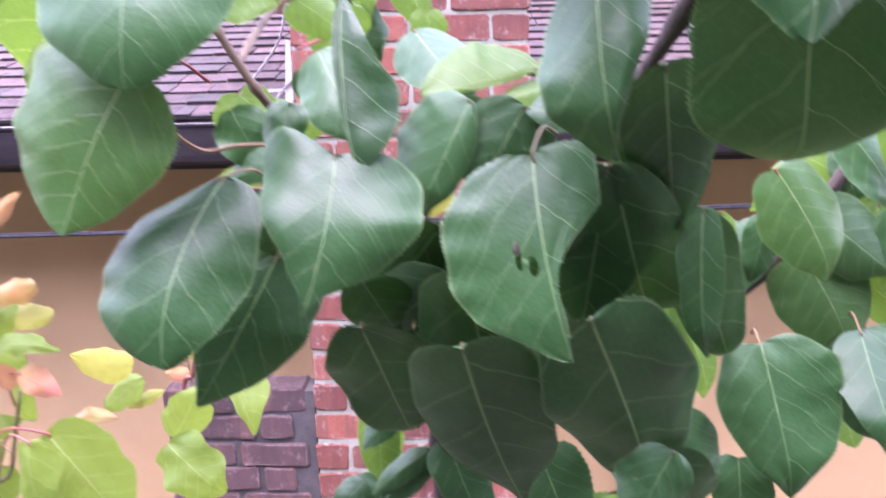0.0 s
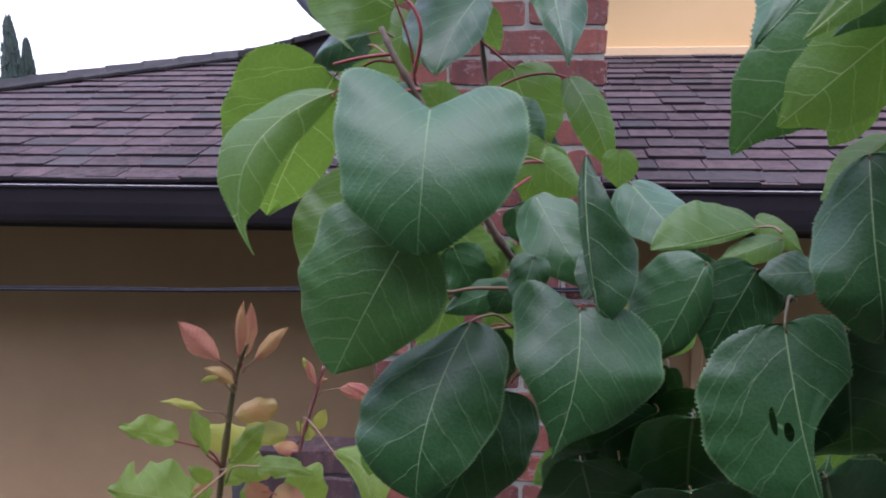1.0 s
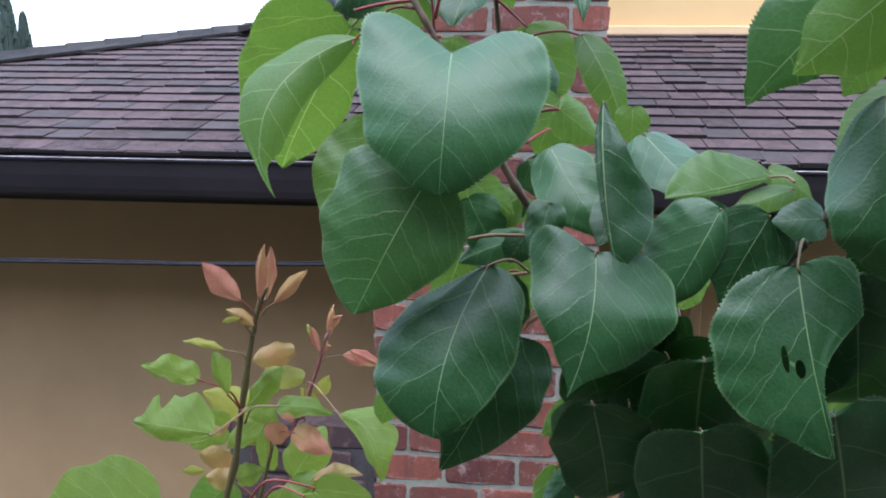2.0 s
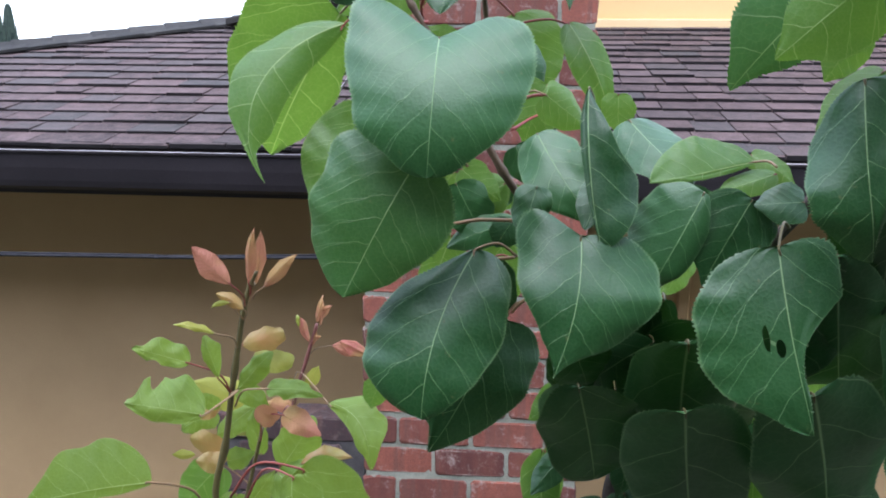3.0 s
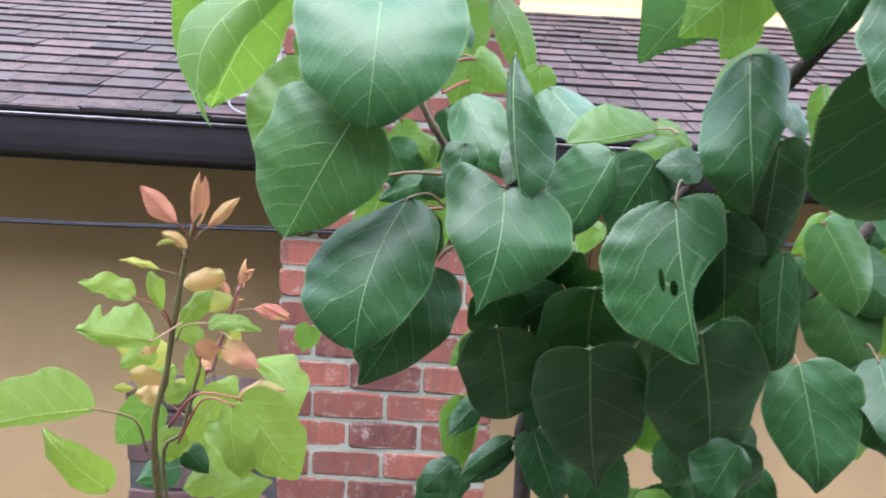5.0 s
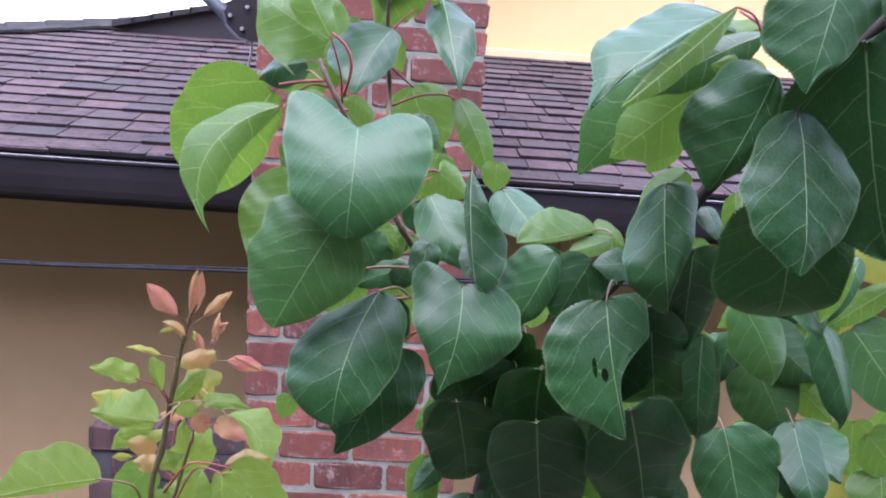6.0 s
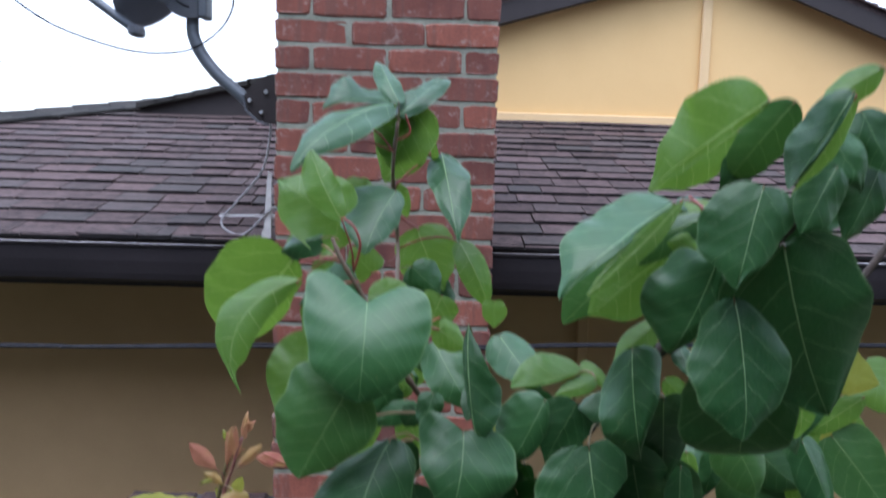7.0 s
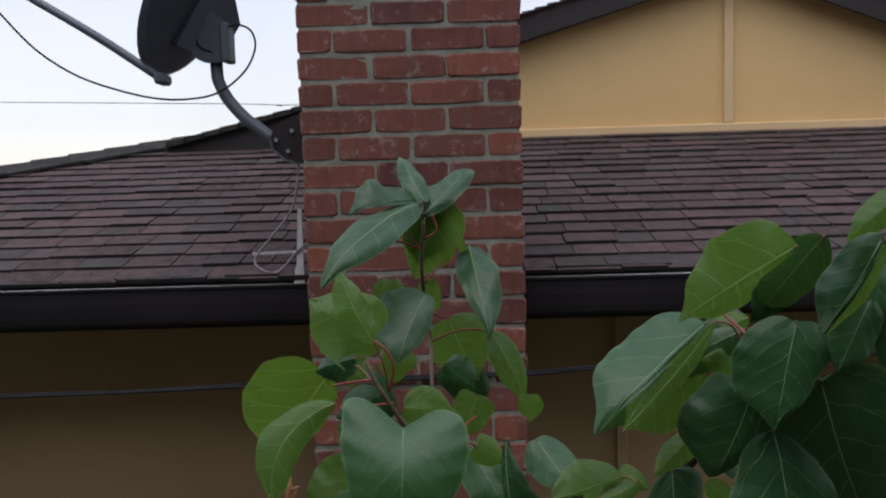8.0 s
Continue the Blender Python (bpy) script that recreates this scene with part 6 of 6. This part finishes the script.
leaf(far_shoot, 'y', (0.1911, -1.4400, 1.9797), (0.1553, -1.4600, 1.9963), 0.0247, (0, -0.9, 0.4), 0.1, 0.2, left=0.43, right=0.57)
leaf(far_shoot, 'n', (0.1924, -1.4300, 1.9668), (0.1622, -1.4400, 1.9426), 0.0213, (0, -0.9, 0.4), 0.1, 0.2, left=0.48, right=0.52)
# end of leaves

# the rest of the crown: leaves low in its middle and on its right side, partly unseen light blockers
rng = random.Random(21)


def crown(count, xs, ys, zs, kinds):
    for k in range(count):
        y = rng.uniform(*ys)
        b = Vector((rng.uniform(*xs) + (y + 1.8) * 0.6, y, rng.uniform(*zs)))
        n = rng.uniform(0.026, 0.040)
        t = b + Vector((rng.uniform(-0.5, 0.5), rng.uniform(-0.5, 0.3), rng.uniform(-1.2, -0.5))).normalized() * n
        leaf(tree, rng.choice(kinds), b, t, n * rng.uniform(0.75, 0.95), (rng.uniform(-0.4, 0.4), -1, rng.uniform(0.1, 0.9)), rng.uniform(-0.1, 0.3), rng.uniform(0.05, 0.2), coarse=True)


crown(26, (0.38, 0.47), (-1.70, -1.64), (1.94, 2.06), "mmmml")
# unseen leaves below, added to block light bouncing up from the ground
crown(46, (0.37, 0.54), (-1.82, -1.60), (1.80, 1.97), "mmmml")
crown(10, (0.385, 0.445), (-1.70, -1.66), (2.06, 2.11), "mmmml")
# unseen leaves up on the right, added to shade the cluster below them
crown(110, (0.585, 0.80), (-1.94, -1.66), (2.25, 2.60), "mmml")
crown(16, (0.50, 0.66), (-1.69, -1.62), (2.04, 2.20), "llly")

# ---- the roof, shingle by shingle ----
roof = thing("roof", (0, EAVE_Y, EAVE_Z), "brown asphalt shingle roof with a hip and uneven tabs", "roof", "structure")
bm = bmesh.new()
deck_top = [on_roof(-3.06, 0, -0.004), on_roof(6, 0, -0.004), on_roof(6, 1.68, -0.004), on_roof(-0.4, 1.68, -0.004), on_roof(-0.80, 1.70, -0.004)]
t1 = [bm.verts.new(p) for p in deck_top]
t0 = [bm.verts.new(p - Vector((0, 0, 0.012))) for p in deck_top]
bm.faces.new(t1)
bm.faces.new(t0[::-1])
for i in range(5):
    bm.faces.new((t0[i], t0[(i + 1) % 5], t1[(i + 1) % 5], t1[i]))
part("deck", bm, FASCIA, roof, "dark roof deck under the shingles")
far_side = bmesh.new()
ridge = [on_roof(-3.12, 0), on_roof(-0.74, 1.80), Vector((-0.74, 5.0, 2.0)), Vector((-4.2, 3.5, 1.9))]
far_side.faces.new([far_side.verts.new(p - Vector((0.0, 0, 0.01))) for p in ridge])
bmesh.ops.solidify(far_side, geom=far_side.faces[:], thickness=0.02)
part("far_slope", far_side, SHINGLE, roof)


def shingle(bm, x0, x1, d0, lift):
    """One tab: thick at its lower edge, tucked under the next course."""
    d1 = d0 + EXPOSURE + 0.03
    pts = [on_roof(x0, d0, 0.001), on_roof(x1, d0, 0.001), on_roof(x1, d1, -0.003), on_roof(x0, d1, -0.003), on_roof(x0, d0, lift), on_roof(x1, d0, lift), on_roof(x1, d1, 0.002), on_roof(x0, d1, 0.002)]
    v = [bm.verts.new(p) for p in pts]
    for q in ((0, 3, 2, 1), (4, 5, 6, 7), (0, 1, 5, 4), (1, 2, 6, 5), (2, 3, 7, 6), (3, 0, 4, 7)):
        # the lower face gets the edge colour that holds the shadow line
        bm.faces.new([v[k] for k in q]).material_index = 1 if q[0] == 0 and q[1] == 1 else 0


rng = random.Random(11)
rest, single = bmesh.new(), 0
for row in range(-1, 21):
    d0 = row * EXPOSURE + (0.085 if row < 0 else 0.0)
    x = max(-3.1, hip_x(d0) - 0.02) + rng.uniform(0, 0.05)
    while x < 3.4:
        w = rng.choice((0.09, 0.11, 0.125, 0.14, 0.155, 0.175))
        x1 = x + w
        if CH_X0 - 0.004 < x1 and x < CH_X1 + 0.004 and d0 < 0.5:
            if x < CH_X0 - 0.03:
                x1 = CH_X0 - 0.006
            else:
                x = CH_X1 + 0.006
                continue
        if x > 0.2 and d0 > 1.67:
            break
        dd = d0 + rng.uniform(-0.005, 0.005)
        lift = rng.choice((0.010, 0.011, 0.012, 0.0145))
        if single < 300 and row < 12 and -0.95 < x < 1.75:
            bm = bmesh.new()
            shingle(bm, x + 0.002, x1 - 0.002, dd, lift)
            part("shingle", bm, SHINGLE, roof)
            single += 1
        else:
            shingle(rest, x + 0.002, x1 - 0.002, dd, lift)
        x = x1
tagged(part("shingle_field", rest, SHINGLE, roof), kind="stuff")
for k in range(18):
    d = 0.10 + k * 0.092
    p, q = on_roof(hip_x(d), d, 0.012), on_roof(hip_x(d + 0.125), d + 0.125, 0.022)
    way = (q - p).normalized()
    out = way.cross(Vector((0, 0, 1))).normalized() * 0.075
    bm = bmesh.new()
    lo = [bm.verts.new(s) for s in (p + out - Vector((0, 0, 0.016)), p + Vector((0, 0, 0.024)), p - out - Vector((0, 0, 0.03)), q - out - Vector((0, 0, 0.035)), q + Vector((0, 0, 0.006)), q + out - Vector((0, 0, 0.022)))]
    hi = [bm.verts.new(v.co + Vector((0, 0, 0.011))) for v in lo]
    for a, b, c, e in ((0, 1, 4, 5), (1, 2, 3, 4)):
        bm.faces.new((hi[a], hi[b], hi[c], hi[e]))
        bm.faces.new((lo[e], lo[c], lo[b], lo[a]))
    for i in range(6):
        bm.faces.new((lo[i], lo[(i + 1) % 6], hi[(i + 1) % 6], hi[i]))
    bmesh.ops.recalc_face_normals(bm, faces=bm.faces)
    part("ridge_cap", bm, CAP, roof)
